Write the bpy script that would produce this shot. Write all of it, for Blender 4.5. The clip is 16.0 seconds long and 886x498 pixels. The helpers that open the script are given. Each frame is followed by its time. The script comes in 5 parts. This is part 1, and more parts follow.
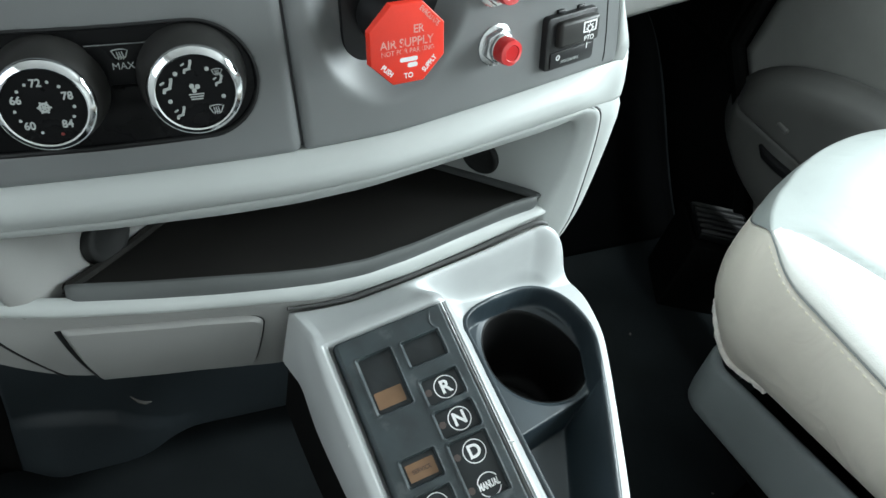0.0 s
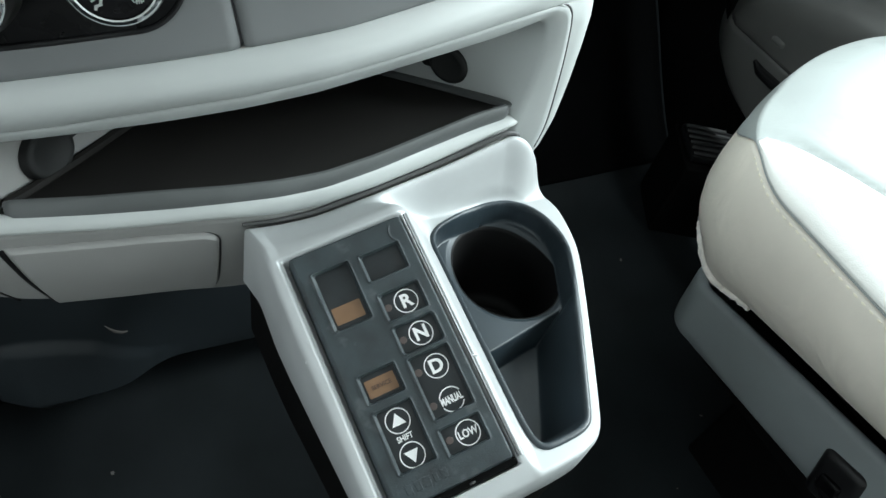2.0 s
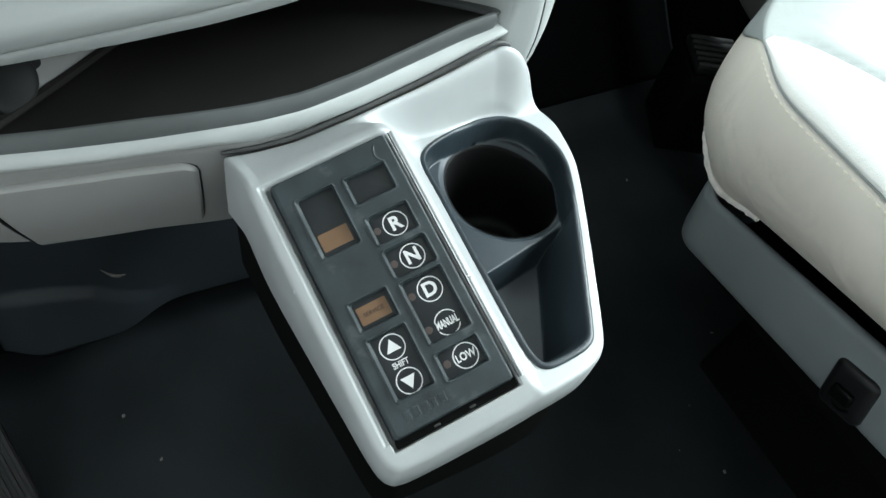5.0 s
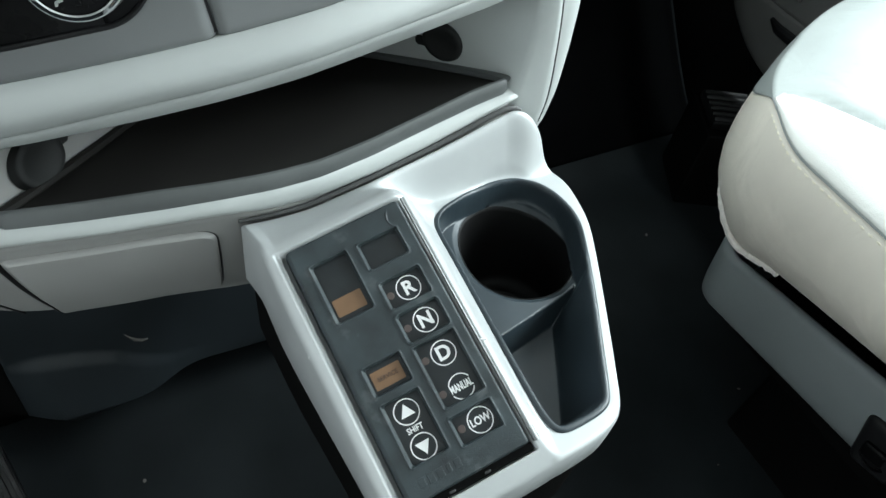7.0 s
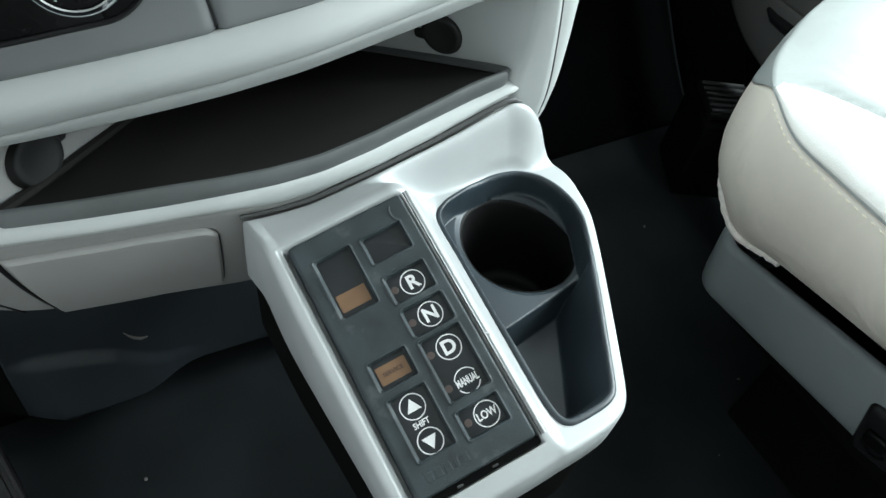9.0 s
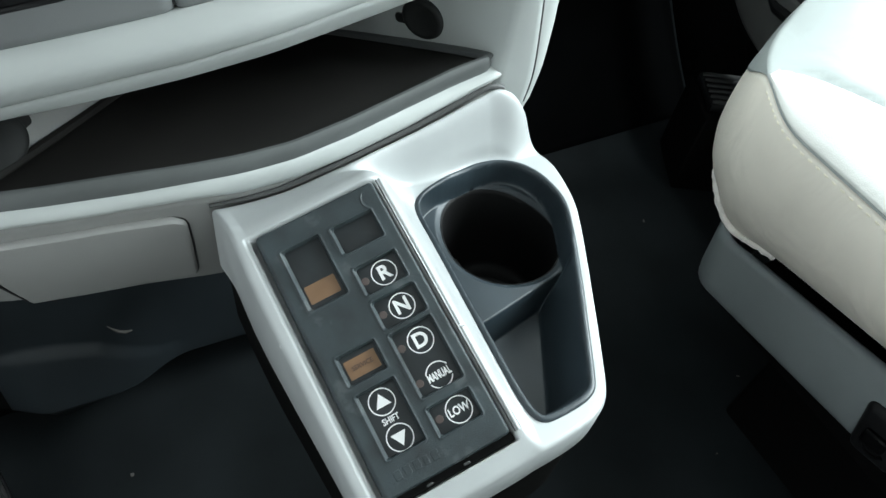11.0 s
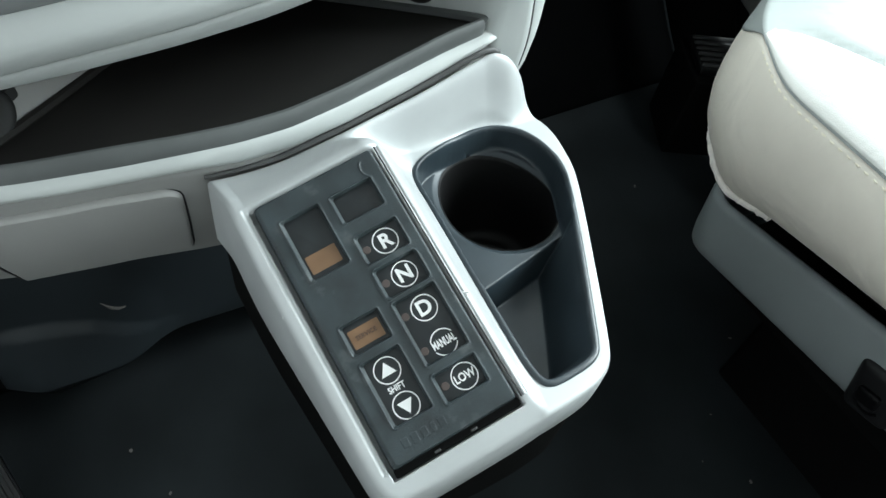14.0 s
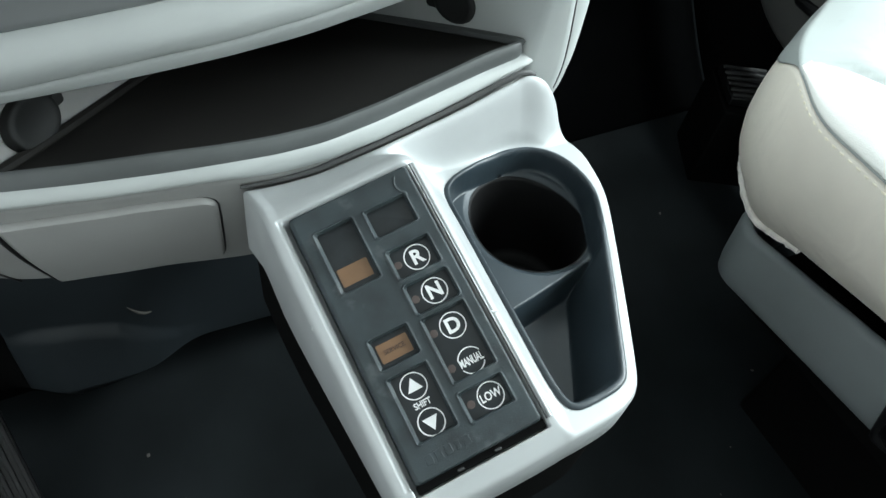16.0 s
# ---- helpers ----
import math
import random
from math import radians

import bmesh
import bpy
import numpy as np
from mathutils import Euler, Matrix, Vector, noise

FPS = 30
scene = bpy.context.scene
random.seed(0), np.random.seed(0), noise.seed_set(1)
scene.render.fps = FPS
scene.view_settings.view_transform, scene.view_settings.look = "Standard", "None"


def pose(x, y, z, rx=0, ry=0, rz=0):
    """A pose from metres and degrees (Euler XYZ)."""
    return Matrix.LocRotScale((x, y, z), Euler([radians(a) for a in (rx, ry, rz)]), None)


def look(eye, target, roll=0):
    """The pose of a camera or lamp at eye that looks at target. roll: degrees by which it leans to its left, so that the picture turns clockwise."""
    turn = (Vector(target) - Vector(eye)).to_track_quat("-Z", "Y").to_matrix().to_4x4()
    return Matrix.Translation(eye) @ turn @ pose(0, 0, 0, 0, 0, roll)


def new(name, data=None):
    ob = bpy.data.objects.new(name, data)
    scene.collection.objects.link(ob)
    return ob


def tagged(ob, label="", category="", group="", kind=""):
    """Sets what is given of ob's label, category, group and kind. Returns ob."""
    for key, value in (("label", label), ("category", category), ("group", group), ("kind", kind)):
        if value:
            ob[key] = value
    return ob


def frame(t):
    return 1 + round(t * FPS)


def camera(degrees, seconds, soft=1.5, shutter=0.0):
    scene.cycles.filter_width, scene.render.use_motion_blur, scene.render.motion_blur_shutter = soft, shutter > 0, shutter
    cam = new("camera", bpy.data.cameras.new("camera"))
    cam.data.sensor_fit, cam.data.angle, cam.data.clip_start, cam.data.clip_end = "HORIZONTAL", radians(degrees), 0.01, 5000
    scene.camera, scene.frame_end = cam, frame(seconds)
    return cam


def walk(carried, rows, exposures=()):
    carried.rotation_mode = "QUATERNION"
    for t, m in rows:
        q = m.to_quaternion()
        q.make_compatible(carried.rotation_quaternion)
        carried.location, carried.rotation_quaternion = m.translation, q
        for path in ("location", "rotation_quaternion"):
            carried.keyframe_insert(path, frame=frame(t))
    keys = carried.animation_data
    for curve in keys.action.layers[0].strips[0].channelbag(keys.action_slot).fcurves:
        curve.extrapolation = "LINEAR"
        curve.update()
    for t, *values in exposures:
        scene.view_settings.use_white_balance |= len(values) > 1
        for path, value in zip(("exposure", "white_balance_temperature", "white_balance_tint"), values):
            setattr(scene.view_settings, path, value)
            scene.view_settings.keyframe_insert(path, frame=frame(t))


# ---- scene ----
cam = camera(61.52, 16.0)
ROWS = [
    (0.0, -0.2534, -0.2632, 1.1907, 44.95, -13.04, -25.46),
    (0.5, -0.2421, -0.2694, 1.1984, 45.77, -12.92, -26.73),
    (1.0, -0.2279, -0.2749, 1.1867, 45.16, -12.11, -27.83),
    (1.5, -0.2315, -0.2758, 1.1713, 42.47, -12.30, -26.57),
    (2.0, -0.2146, -0.2774, 1.1612, 40.36, -12.23, -26.09),
    (2.5, -0.2156, -0.2822, 1.1636, 41.16, -11.13, -27.59),
    (3.0, -0.1959, -0.2850, 1.1409, 39.53, -11.28, -28.44),
    (3.2, -0.1914, -0.2872, 1.1357, 38.23, -11.03, -28.79),
    (5.3, -0.1943, -0.2791, 1.1354, 35.64, -9.56, -27.78),
    (5.5, -0.1957, -0.2816, 1.1407, 36.53, -9.18, -27.45),
    (6.0, -0.1975, -0.2801, 1.1503, 38.15, -8.91, -26.81),
    (6.5, -0.1890, -0.2804, 1.1527, 39.48, -8.95, -26.37),
    (7.0, -0.1859, -0.2811, 1.1446, 39.90, -7.84, -27.50),
    (7.5, -0.1878, -0.2810, 1.1456, 40.19, -7.18, -28.33),
    (8.0, -0.1751, -0.2823, 1.1287, 40.01, -6.49, -28.91),
    (8.5, -0.1835, -0.2785, 1.1342, 39.57, -6.86, -28.86),
    (8.7, -0.1907, -0.2765, 1.1410, 39.60, -7.61, -28.65),
    (10.8, -0.1692, -0.2824, 1.1360, 39.45, -7.13, -27.39),
    (11.0, -0.1619, -0.2819, 1.1251, 39.28, -7.30, -27.79),
    (11.5, -0.1561, -0.2807, 1.1113, 37.07, -8.83, -29.90),
    (12.0, -0.1551, -0.2797, 1.1151, 37.29, -8.61, -30.19),
    (12.5, -0.1591, -0.2808, 1.1160, 37.76, -8.33, -30.28),
    (13.0, -0.1585, -0.2796, 1.1115, 37.49, -8.37, -30.43),
    (13.5, -0.1637, -0.2799, 1.1168, 37.26, -7.85, -29.89),
    (14.0, -0.1702, -0.2763, 1.1183, 37.23, -7.33, -29.42),
    (14.5, -0.1859, -0.2738, 1.1281, 37.95, -7.15, -28.74),
    (15.0, -0.1878, -0.2733, 1.1290, 38.44, -7.48, -27.19),
    (15.5, -0.1881, -0.2746, 1.1296, 38.50, -7.91, -26.59),
    (16.0, -0.1797, -0.2741, 1.1189, 38.34, -7.69, -26.65),
]
walk(cam, [(t, pose(x, y, z, rx, ry, rz)) for t, x, y, z, rx, ry, rz in ROWS], ((0.0, 0.05), (3.2, 0.04), (6.0, 0.11), (8.5, 0.08), (11.0, 0.14), (16.0, 0.15)))

# ---------------------------------------------------------------- light
world = bpy.data.worlds.new("sky")
scene.world = world
world.use_nodes = True
wn, wl = world.node_tree.nodes, world.node_tree.links
sky = wn.new("ShaderNodeTexSky")
sky.sky_type, sky.sun_disc = "NISHITA", False
sky.sun_elevation, sky.sun_rotation = radians(50), radians(200)
wl.new(sky.outputs[0], wn["Background"].inputs[0])
wn["Background"].inputs[1].default_value = 0.08


def area(name, m, sx, sy, power, colour):
    """Daylight that enters by one window opening."""
    d = bpy.data.lights.new(name, "AREA")
    d.shape, d.size, d.size_y, d.energy, d.color = "RECTANGLE", sx, sy, power, colour
    o = new(name, d)
    o.matrix_world = m
    return o


area("windshield_daylight", look((0, 1.02, 1.50), (0.05, -0.1, 0.75)), 1.9, 0.6, 24, (0.86, 0.98, 1.0))
area("passenger_window_daylight", look((1.18, -0.10, 1.42), (0.1, 0.0, 0.75)), 0.95, 0.50, 40, (0.86, 0.98, 1.0))
area("driver_window_daylight", look((-1.22, -0.05, 1.38), (0.2, 0.05, 0.75)), 0.95, 0.6, 4.5, (0.90, 0.98, 0.98))

# ---------------------------------------------------------------- materials


def material(name, colour, rough=0.5, metal=0.0, vary=0.06, scale=18.0, grain=1500.0, bump=0.10, coat=0.0, wear=None, spec=0.5, crease=None):
    """A surface with large soft blotches, fine grain relief and, where given, worn specks of another colour."""
    m = bpy.data.materials.new(name)
    m.use_nodes = True
    n, l = m.node_tree.nodes, m.node_tree.links
    b = n["Principled BSDF"]
    b.inputs["Roughness"].default_value = rough
    b.inputs["Metallic"].default_value = metal
    b.inputs["Coat Weight"].default_value = coat
    b.inputs["Specular IOR Level"].default_value = spec
    co = n.new("ShaderNodeTexCoord")
    big = n.new("ShaderNodeTexNoise")
    big.inputs["Scale"].default_value, big.inputs["Detail"].default_value = scale, 5
    l.new(co.outputs["Object"], big.inputs["Vector"])
    ramp = n.new("ShaderNodeValToRGB")
    ramp.color_ramp.elements[0].position, ramp.color_ramp.elements[1].position = 0.3, 0.7
    ramp.color_ramp.elements[0].color = (*[c * (1 - vary) for c in colour], 1)
    ramp.color_ramp.elements[1].color = (*[min(1, c * (1 + vary)) for c in colour], 1)
    l.new(big.outputs["Fac"], ramp.inputs["Fac"])
    out = ramp.outputs["Color"]
    fine = n.new("ShaderNodeTexNoise")
    fine.inputs["Scale"].default_value, fine.inputs["Detail"].default_value = grain, 2
    l.new(co.outputs["Object"], fine.inputs["Vector"])
    if wear:
        spot = n.new("ShaderNodeTexNoise")
        spot.inputs["Scale"].default_value, spot.inputs["Detail"].default_value = wear[1], 6
        l.new(co.outputs["Object"], spot.inputs["Vector"])
        cut = n.new("ShaderNodeMapRange")
        cut.inputs["From Min"].default_value, cut.inputs["From Max"].default_value = wear[2], wear[2] + 0.07
        l.new(spot.outputs["Fac"], cut.inputs["Value"])
        mix = n.new("ShaderNodeMix")
        mix.data_type = "RGBA"
        l.new(cut.outputs[0], mix.inputs["Factor"])
        l.new(out, mix.inputs["A"])
        mix.inputs["B"].default_value = (*wear[0], 1)
        out = mix.outputs["Result"]
    l.new(out, b.inputs["Base Color"])
    rr = n.new("ShaderNodeMapRange")
    rr.inputs["To Min"].default_value, rr.inputs["To Max"].default_value = max(0.03, rough - 0.07), min(1, rough + 0.07)
    l.new(big.outputs["Fac"], rr.inputs["Value"])
    l.new(rr.outputs[0], b.inputs["Roughness"])
    if bump:
        bp = n.new("ShaderNodeBump")
        bp.inputs["Strength"].default_value, bp.inputs["Distance"].default_value = bump, 0.0006
        l.new(fine.outputs["Fac"], bp.inputs["Height"])
        l.new(bp.outputs[0], b.inputs["Normal"])
        if crease:
            soft_n = n.new("ShaderNodeTexNoise")
            soft_n.inputs["Scale"].default_value, soft_n.inputs["Detail"].default_value, soft_n.inputs["Distortion"].default_value = crease[0], 3, 1.2
            l.new(co.outputs["Object"], soft_n.inputs["Vector"])
            sb = n.new("ShaderNodeBump")
            sb.inputs["Strength"].default_value, sb.inputs["Distance"].default_value = crease[1], 0.02
            l.new(soft_n.outputs["Fac"], sb.inputs["Height"])
            l.new(sb.outputs[0], bp.inputs["Normal"])
    return m


def plain(name, colour, rough=0.5, metal=0.0):
    return material(name, colour, rough, metal, vary=0.04, bump=0.0)


LIGHT = material("light_grey_moulded_plastic", (0.448, 0.468, 0.460), 0.42, vary=0.05, scale=9, bump=0.12)
SILVER = material("pale_grey_satin_plastic", (0.470, 0.487, 0.490), 0.46, 0.20, vary=0.07, scale=14, bump=0.10, wear=((0.68, 0.70, 0.70), 260, 0.76))
TAUPE = material("grey_lower_plastic_and_cheek_shade", (0.315, 0.312, 0.302), 0.5, vary=0.06, scale=10, bump=0.15)
FASCIA = material("charcoal_grained_plastic", (0.155, 0.161, 0.163), 0.42, vary=0.06, scale=12, bump=0.2)
BLACK = material("black_plastic", (0.011, 0.011, 0.012), 0.38, vary=0.15, scale=25, bump=0.08, spec=0.35)
CLIP = material("dull_black_clip", (0.020, 0.021, 0.021), 0.6, vary=0.12, scale=25, bump=0.1, spec=0.3)
GLOSS = material("black_gloss_plastic", (0.0035, 0.0035, 0.004), 0.28, vary=0.15, scale=25, bump=0.03, spec=0.12)
KNOB = material("satin_dark_plastic", (0.021, 0.0205, 0.0195), 0.42, vary=0.15, scale=25, bump=0.06, spec=0.4)
# matt black parts, and shade put into colour in tray and footwell
DULL = material("matt_black_and_shade", (0.004, 0.004, 0.004), 0.85, vary=0.3, scale=8, bump=0.2, spec=0.05)
RIM = material("grey_rubber_lip", (0.092, 0.098, 0.098), 0.55, vary=0.10, scale=14, bump=0.2)
MAT = material("dark_rubber_tray_mat", (0.012, 0.011, 0.010), 0.75, vary=0.3, scale=7, bump=0.25, spec=0.3)
LINER = material("dark_grey_rubber_liner", (0.020, 0.0300, 0.0370), 0.42, vary=0.25, scale=16, bump=0.12, spec=0.6, wear=((0.030, 0.045, 0.055), 120, 0.70))
PAD = material("black_grained_plastic_with_dust", (0.0245, 0.0345, 0.0385), 0.44, vary=0.4, scale=34, bump=0.55, grain=2000, spec=0.5, wear=((0.056, 0.067, 0.070), 42, 0.59))
KEY = material("black_key_membrane", (0.014, 0.0175, 0.0195), 0.40, vary=0.25, scale=60, bump=0.1)
AMBER = material("unlit_amber_film", (0.185, 0.104, 0.055), 0.45, vary=0.08, scale=60, bump=0.05)
BROWN = plain("dark_brown_print", (0.085, 0.052, 0.036), 0.5)
WHITE = plain("white_print", (0.80, 0.80, 0.80), 0.5)
GREYPRINT = plain("faded_white_print", (0.40, 0.42, 0.41), 0.5)
REDDOT = plain("faded_red_print", (0.16, 0.018, 0.014), 0.5)
LED = plain("unlit_red_lens", (0.078, 0.058, 0.053), 0.4)
# far darker than the liner: the cup's inner shade is put into colour
WELL = material("shaded_cup_lining", (0.003, 0.003, 0.0032), 0.6, vary=0.2, scale=20, bump=0.1, spec=0.2)
CHROME = material("chrome", (0.78, 0.79, 0.80), 0.12, 1.0, vary=0.05, bump=0.0)
ZINC = material("bright_zinc_steel", (0.62, 0.63, 0.64), 0.26, 1.0, vary=0.1, bump=0.05)
RED = material("red_moulded_plastic", (0.80, 0.036, 0.016), 0.32, vary=0.08, scale=30, bump=0.08)
WORNPRINT = material("worn_white_print", (0.76, 0.345, 0.305), 0.5, vary=0.05, bump=0.0, wear=((0.80, 0.07, 0.04), 190, 0.52))
REDLENS = material("red_lamp_lens", (0.58, 0.028, 0.030), 0.16, vary=0.06, scale=40, bump=0.0, coat=0.6)
FLOOR = material("black_rubber_floor_mat", (0.0120, 0.0150, 0.0165), 0.7, vary=0.35, scale=5, bump=0.4, grain=700, spec=0.12, wear=((0.016, 0.016, 0.016), 90, 0.72))
KICK = material("dark_blue_grey_lower_trim", (0.018, 0.0235, 0.0275), 0.46, vary=0.25, scale=6, bump=0.2, spec=0.42)
VINYL = material("cream_vinyl", (0.76, 0.705, 0.62), 0.5, vary=0.06, scale=11, bump=0.25, grain=1100, crease=(14, 0.16))
CLOTH = material("pale_grey_vinyl", (0.33, 0.356, 0.348), 0.6, vary=0.05, scale=9, bump=0.28, grain=900, wear=((0.31, 0.335, 0.33), 22, 0.62), spec=0.3, crease=(12, 0.10))
THREAD = plain("pale_thread", (0.88, 0.82, 0.68), 0.7)
BOLSTER = material("white_grained_vinyl", (0.62, 0.62, 0.592), 0.5, vary=0.04, scale=12, bump=0.3, grain=700, crease=(14, 0.08))
TOE_SHADE = material("toe_board_shade", (0.0022, 0.0024, 0.0026), 0.9, vary=0.3, scale=9, bump=0.5, grain=500, spec=0.03)
SCUFF = plain("scuffed_plastic", (0.13, 0.125, 0.115), 0.7)
JOINT = material("dark_grey_gap_shade_and_ribs", (0.055, 0.055, 0.055), 0.6, vary=0.15, scale=30, bump=0.2)
FLEECE = material("frayed_white_backing", (0.78, 0.74, 0.69), 0.9, vary=0.12, scale=90, bump=0.6, grain=600)
SEATBASE = material("mid_grey_seat_base_plastic", (0.25, 0.276, 0.282), 0.5, vary=0.08, scale=8, bump=0.2)
DOORUPPER = material("grey_upper_door_trim", (0.30, 0.30, 0.29), 0.6, vary=0.12, scale=6, bump=0.2)
DOORGREY = material("dark_grey_door_trim", (0.135, 0.135, 0.13), 0.5, vary=0.12, scale=6, bump=0.2)
CABGREY = material("grey_cab_lining", (0.54, 0.54, 0.53), 0.75, vary=0.08, scale=5, bump=0.3, grain=500)

# ---------------------------------------------------------------- mesh helpers


def link(name, mesh, mat, parent=None, label="", smooth=None):
    ob = new(name, mesh)
    mesh.materials.append(mat)
    if smooth is not None:
        mesh.shade_smooth() if smooth else mesh.shade_flat()
    if parent is not None:
        ob.parent = parent
    if label:
        ob["label"] = label
    return ob


def part(name, bm, mat, parent=None, label="", smooth=True, angle=35):
    """Links a bmesh as one mesh object under a thing or a part."""
    mesh = bpy.data.meshes.new(name)
    bm.to_mesh(mesh)
    bm.free()
    for p in mesh.polygons:
        p.use_smooth = smooth
    if smooth and angle < 180:
        mesh.set_sharp_from_angle(angle=radians(angle))
    return link(name, mesh, mat, parent, label)


def thing(name, label, category, group="", kind="", at=(0, 0, 0)):
    ob = new(name)
    ob.location = at
    return tagged(ob, label, category, group, kind)


def grid(pts):
    """A bmesh sheet from an array of rows of points."""
    a = np.asarray(pts, float)
    r, c, _ = a.shape
    bm = bmesh.new()
    vs = [bm.verts.new(p) for p in a.reshape(-1, 3)]
    for i in range(r - 1):
        for j in range(c - 1):
            bm.faces.new((vs[i * c + j], vs[i * c + j + 1], vs[(i + 1) * c + j + 1], vs[(i + 1) * c + j]))
    return bm


def sheet(name, pts, mat, parent, label="", thick=0.0025, keep=None, angle=40):
    """A moulded sheet of that thickness from an array of rows of points; keep masks its cells."""
    a = np.asarray(pts, float)
    r, c, _ = a.shape
    idx = np.arange(r * c).reshape(r, c)
    f = np.stack([idx[:-1, :-1], idx[:-1, 1:], idx[1:, 1:], idx[1:, :-1]], -1)
    f = f[keep] if keep is not None else f.reshape(-1, 4)
    mesh = bpy.data.meshes.new(name)
    mesh.from_pydata(a.reshape(-1, 3).tolist(), [], f.tolist())
    mesh.update()
    for p in mesh.polygons:
        p.use_smooth = True
    if angle < 180:
        mesh.set_sharp_from_angle(angle=radians(angle))
    ob = link(name, mesh, mat, parent, label)
    if thick:
        mod = ob.modifiers.new("thickness", "SOLIDIFY")
        mod.thickness, mod.offset = thick, 0.0
    return ob


def box(sx, sy, sz, r=0.0, seg=3, at=(0, 0, 0)):
    bm = bmesh.new()
    bmesh.ops.create_cube(bm, size=1)
    bmesh.ops.scale(bm, vec=(sx, sy, sz), verts=bm.verts)
    if r:
        bmesh.ops.bevel(bm, geom=bm.edges[:], offset=r, segments=seg, profile=0.5, affect="EDGES")
    bmesh.ops.translate(bm, vec=at, verts=bm.verts)
    return bm


def lathe(profile, n=48):
    """Turns (radius, height) pairs round the z axis."""
    bm = bmesh.new()
    rings = []
    for r, z in profile:
        if r < 1e-6:
            rings.append([bm.verts.new((0, 0, z))])
        else:
            rings.append([bm.verts.new((r * math.cos(2 * math.pi * k / n), r * math.sin(2 * math.pi * k / n), z)) for k in range(n)])
    for a, b in zip(rings, rings[1:]):
        for k in range(n):
            q = [a[k % len(a)], a[(k + 1) % len(a)], b[(k + 1) % len(b)], b[k % len(b)]]
            q = list(dict.fromkeys(q))
            if len(q) > 2:
                bm.faces.new(q)
    bmesh.ops.recalc_face_normals(bm, faces=bm.faces)
    return bm


def tube(path, r, n=8, closed=False):
    """A round cord along a path."""
    bm = bmesh.new()
    p = [Vector(q) for q in path]
    rings = []
    for i, q in enumerate(p):
        t = (p[min(i + 1, len(p) - 1)] - p[max(i - 1, 0)]).normalized()
        a = t.orthogonal() if not rings else (last - t * last.dot(t))
        a.normalize()
        last = a.copy()
        b = t.cross(a)
        rr = r[i] if isinstance(r, list) else r
        rings.append([bm.verts.new(q + (a * math.cos(2 * math.pi * k / n) + b * math.sin(2 * math.pi * k / n)) * rr) for k in range(n)])
    for a, b in zip(rings, rings[1:]):
        for k in range(n):
            bm.faces.new((a[k], a[(k + 1) % n], b[(k + 1) % n], b[k]))
    bm.faces.new(rings[0][::-1])
    bm.faces.new(rings[-1])
    return bm


def slab(poly, z0, z1, r=0.0, seg=2):
    """A flat piece cut to a plan outline, with softened upper edge."""
    bm = bmesh.new()
    f = bm.faces.new([bm.verts.new((x, y, z0)) for x, y in poly])
    f.normal_update()
    if f.normal.z < 0:
        f.normal_flip()
    ext = bmesh.ops.extrude_face_region(bm, geom=[f])
    up = [v for v in ext["geom"] if isinstance(v, bmesh.types.BMVert)]
    bmesh.ops.translate(bm, vec=(0, 0, z1 - z0), verts=up)
    if r:
        top = [e for e in bm.edges if all(abs(v.co.z - z1) < 1e-7 for v in e.verts)]
        bmesh.ops.bevel(bm, geom=top, offset=r, segments=seg, profile=0.5, affect="EDGES")
    bmesh.ops.recalc_face_normals(bm, faces=bm.faces)
    return bm


def rounded(w, h, r, n=5, cx=0.0, cy=0.0):
    pts = []
    for sx, sy, a0 in ((1, 1, 0), (-1, 1, 90), (-1, -1, 180), (1, -1, 270)):
        for k in range(n + 1):
            a = radians(a0 + 90 * k / n)
            pts.append((cx + sx * (w / 2 - r) + r * math.cos(a), cy + sy * (h / 2 - r) + r * math.sin(a)))
    return pts


def circle_pts(r, n=40, cx=0.0, cy=0.0):
    return [(cx + r * math.cos(2 * math.pi * k / n), cy + r * math.sin(2 * math.pi * k / n)) for k in range(n)]


def arc_strip(r, w, a0, a1, z0, z1, n=48, cx=0.0, cy=0.0):
    """A flat ring, or a stretch of one, of printed width w."""
    bm = bmesh.new()
    rows = []
    for k in range(n + 1):
        a = radians(a0 + (a1 - a0) * k / n)
        c, s = math.cos(a), math.sin(a)
        rows.append([bm.verts.new((cx + q * c, cy + q * s, z)) for q, z in ((r - w / 2, z0), (r - w / 2, z1), (r + w / 2, z1), (r + w / 2, z0))])
    for a, b in zip(rows, rows[1:]):
        for k in range(3):
            bm.faces.new((a[k], b[k], b[k + 1], a[k + 1]))
    bmesh.ops.recalc_face_normals(bm, faces=bm.faces)
    return bm


def words(text, size, mat, parent, m, squeeze=1.0, thick=0.0001, bold=0.0, name="lettering", label=""):
    """Printed words in the built-in font, as a mesh centred on m."""
    cu = bpy.data.curves.new(name, "FONT")
    cu.body, cu.size, cu.extrude, cu.offset = text, size, thick, bold
    cu.align_x, cu.align_y = "CENTER", "CENTER"
    cu.resolution_u = 4
    tmp = bpy.data.objects.new(name, cu)
    scene.collection.objects.link(tmp)
    mesh = bpy.data.meshes.new_from_object(tmp.evaluated_get(bpy.context.evaluated_depsgraph_get()))
    bpy.data.objects.remove(tmp)
    bpy.data.curves.remove(cu)
    mesh.transform(m @ Matrix.Diagonal((squeeze, 1, 1, 1)))
    mesh.materials.clear()
    return link(name, mesh, mat, parent, label)


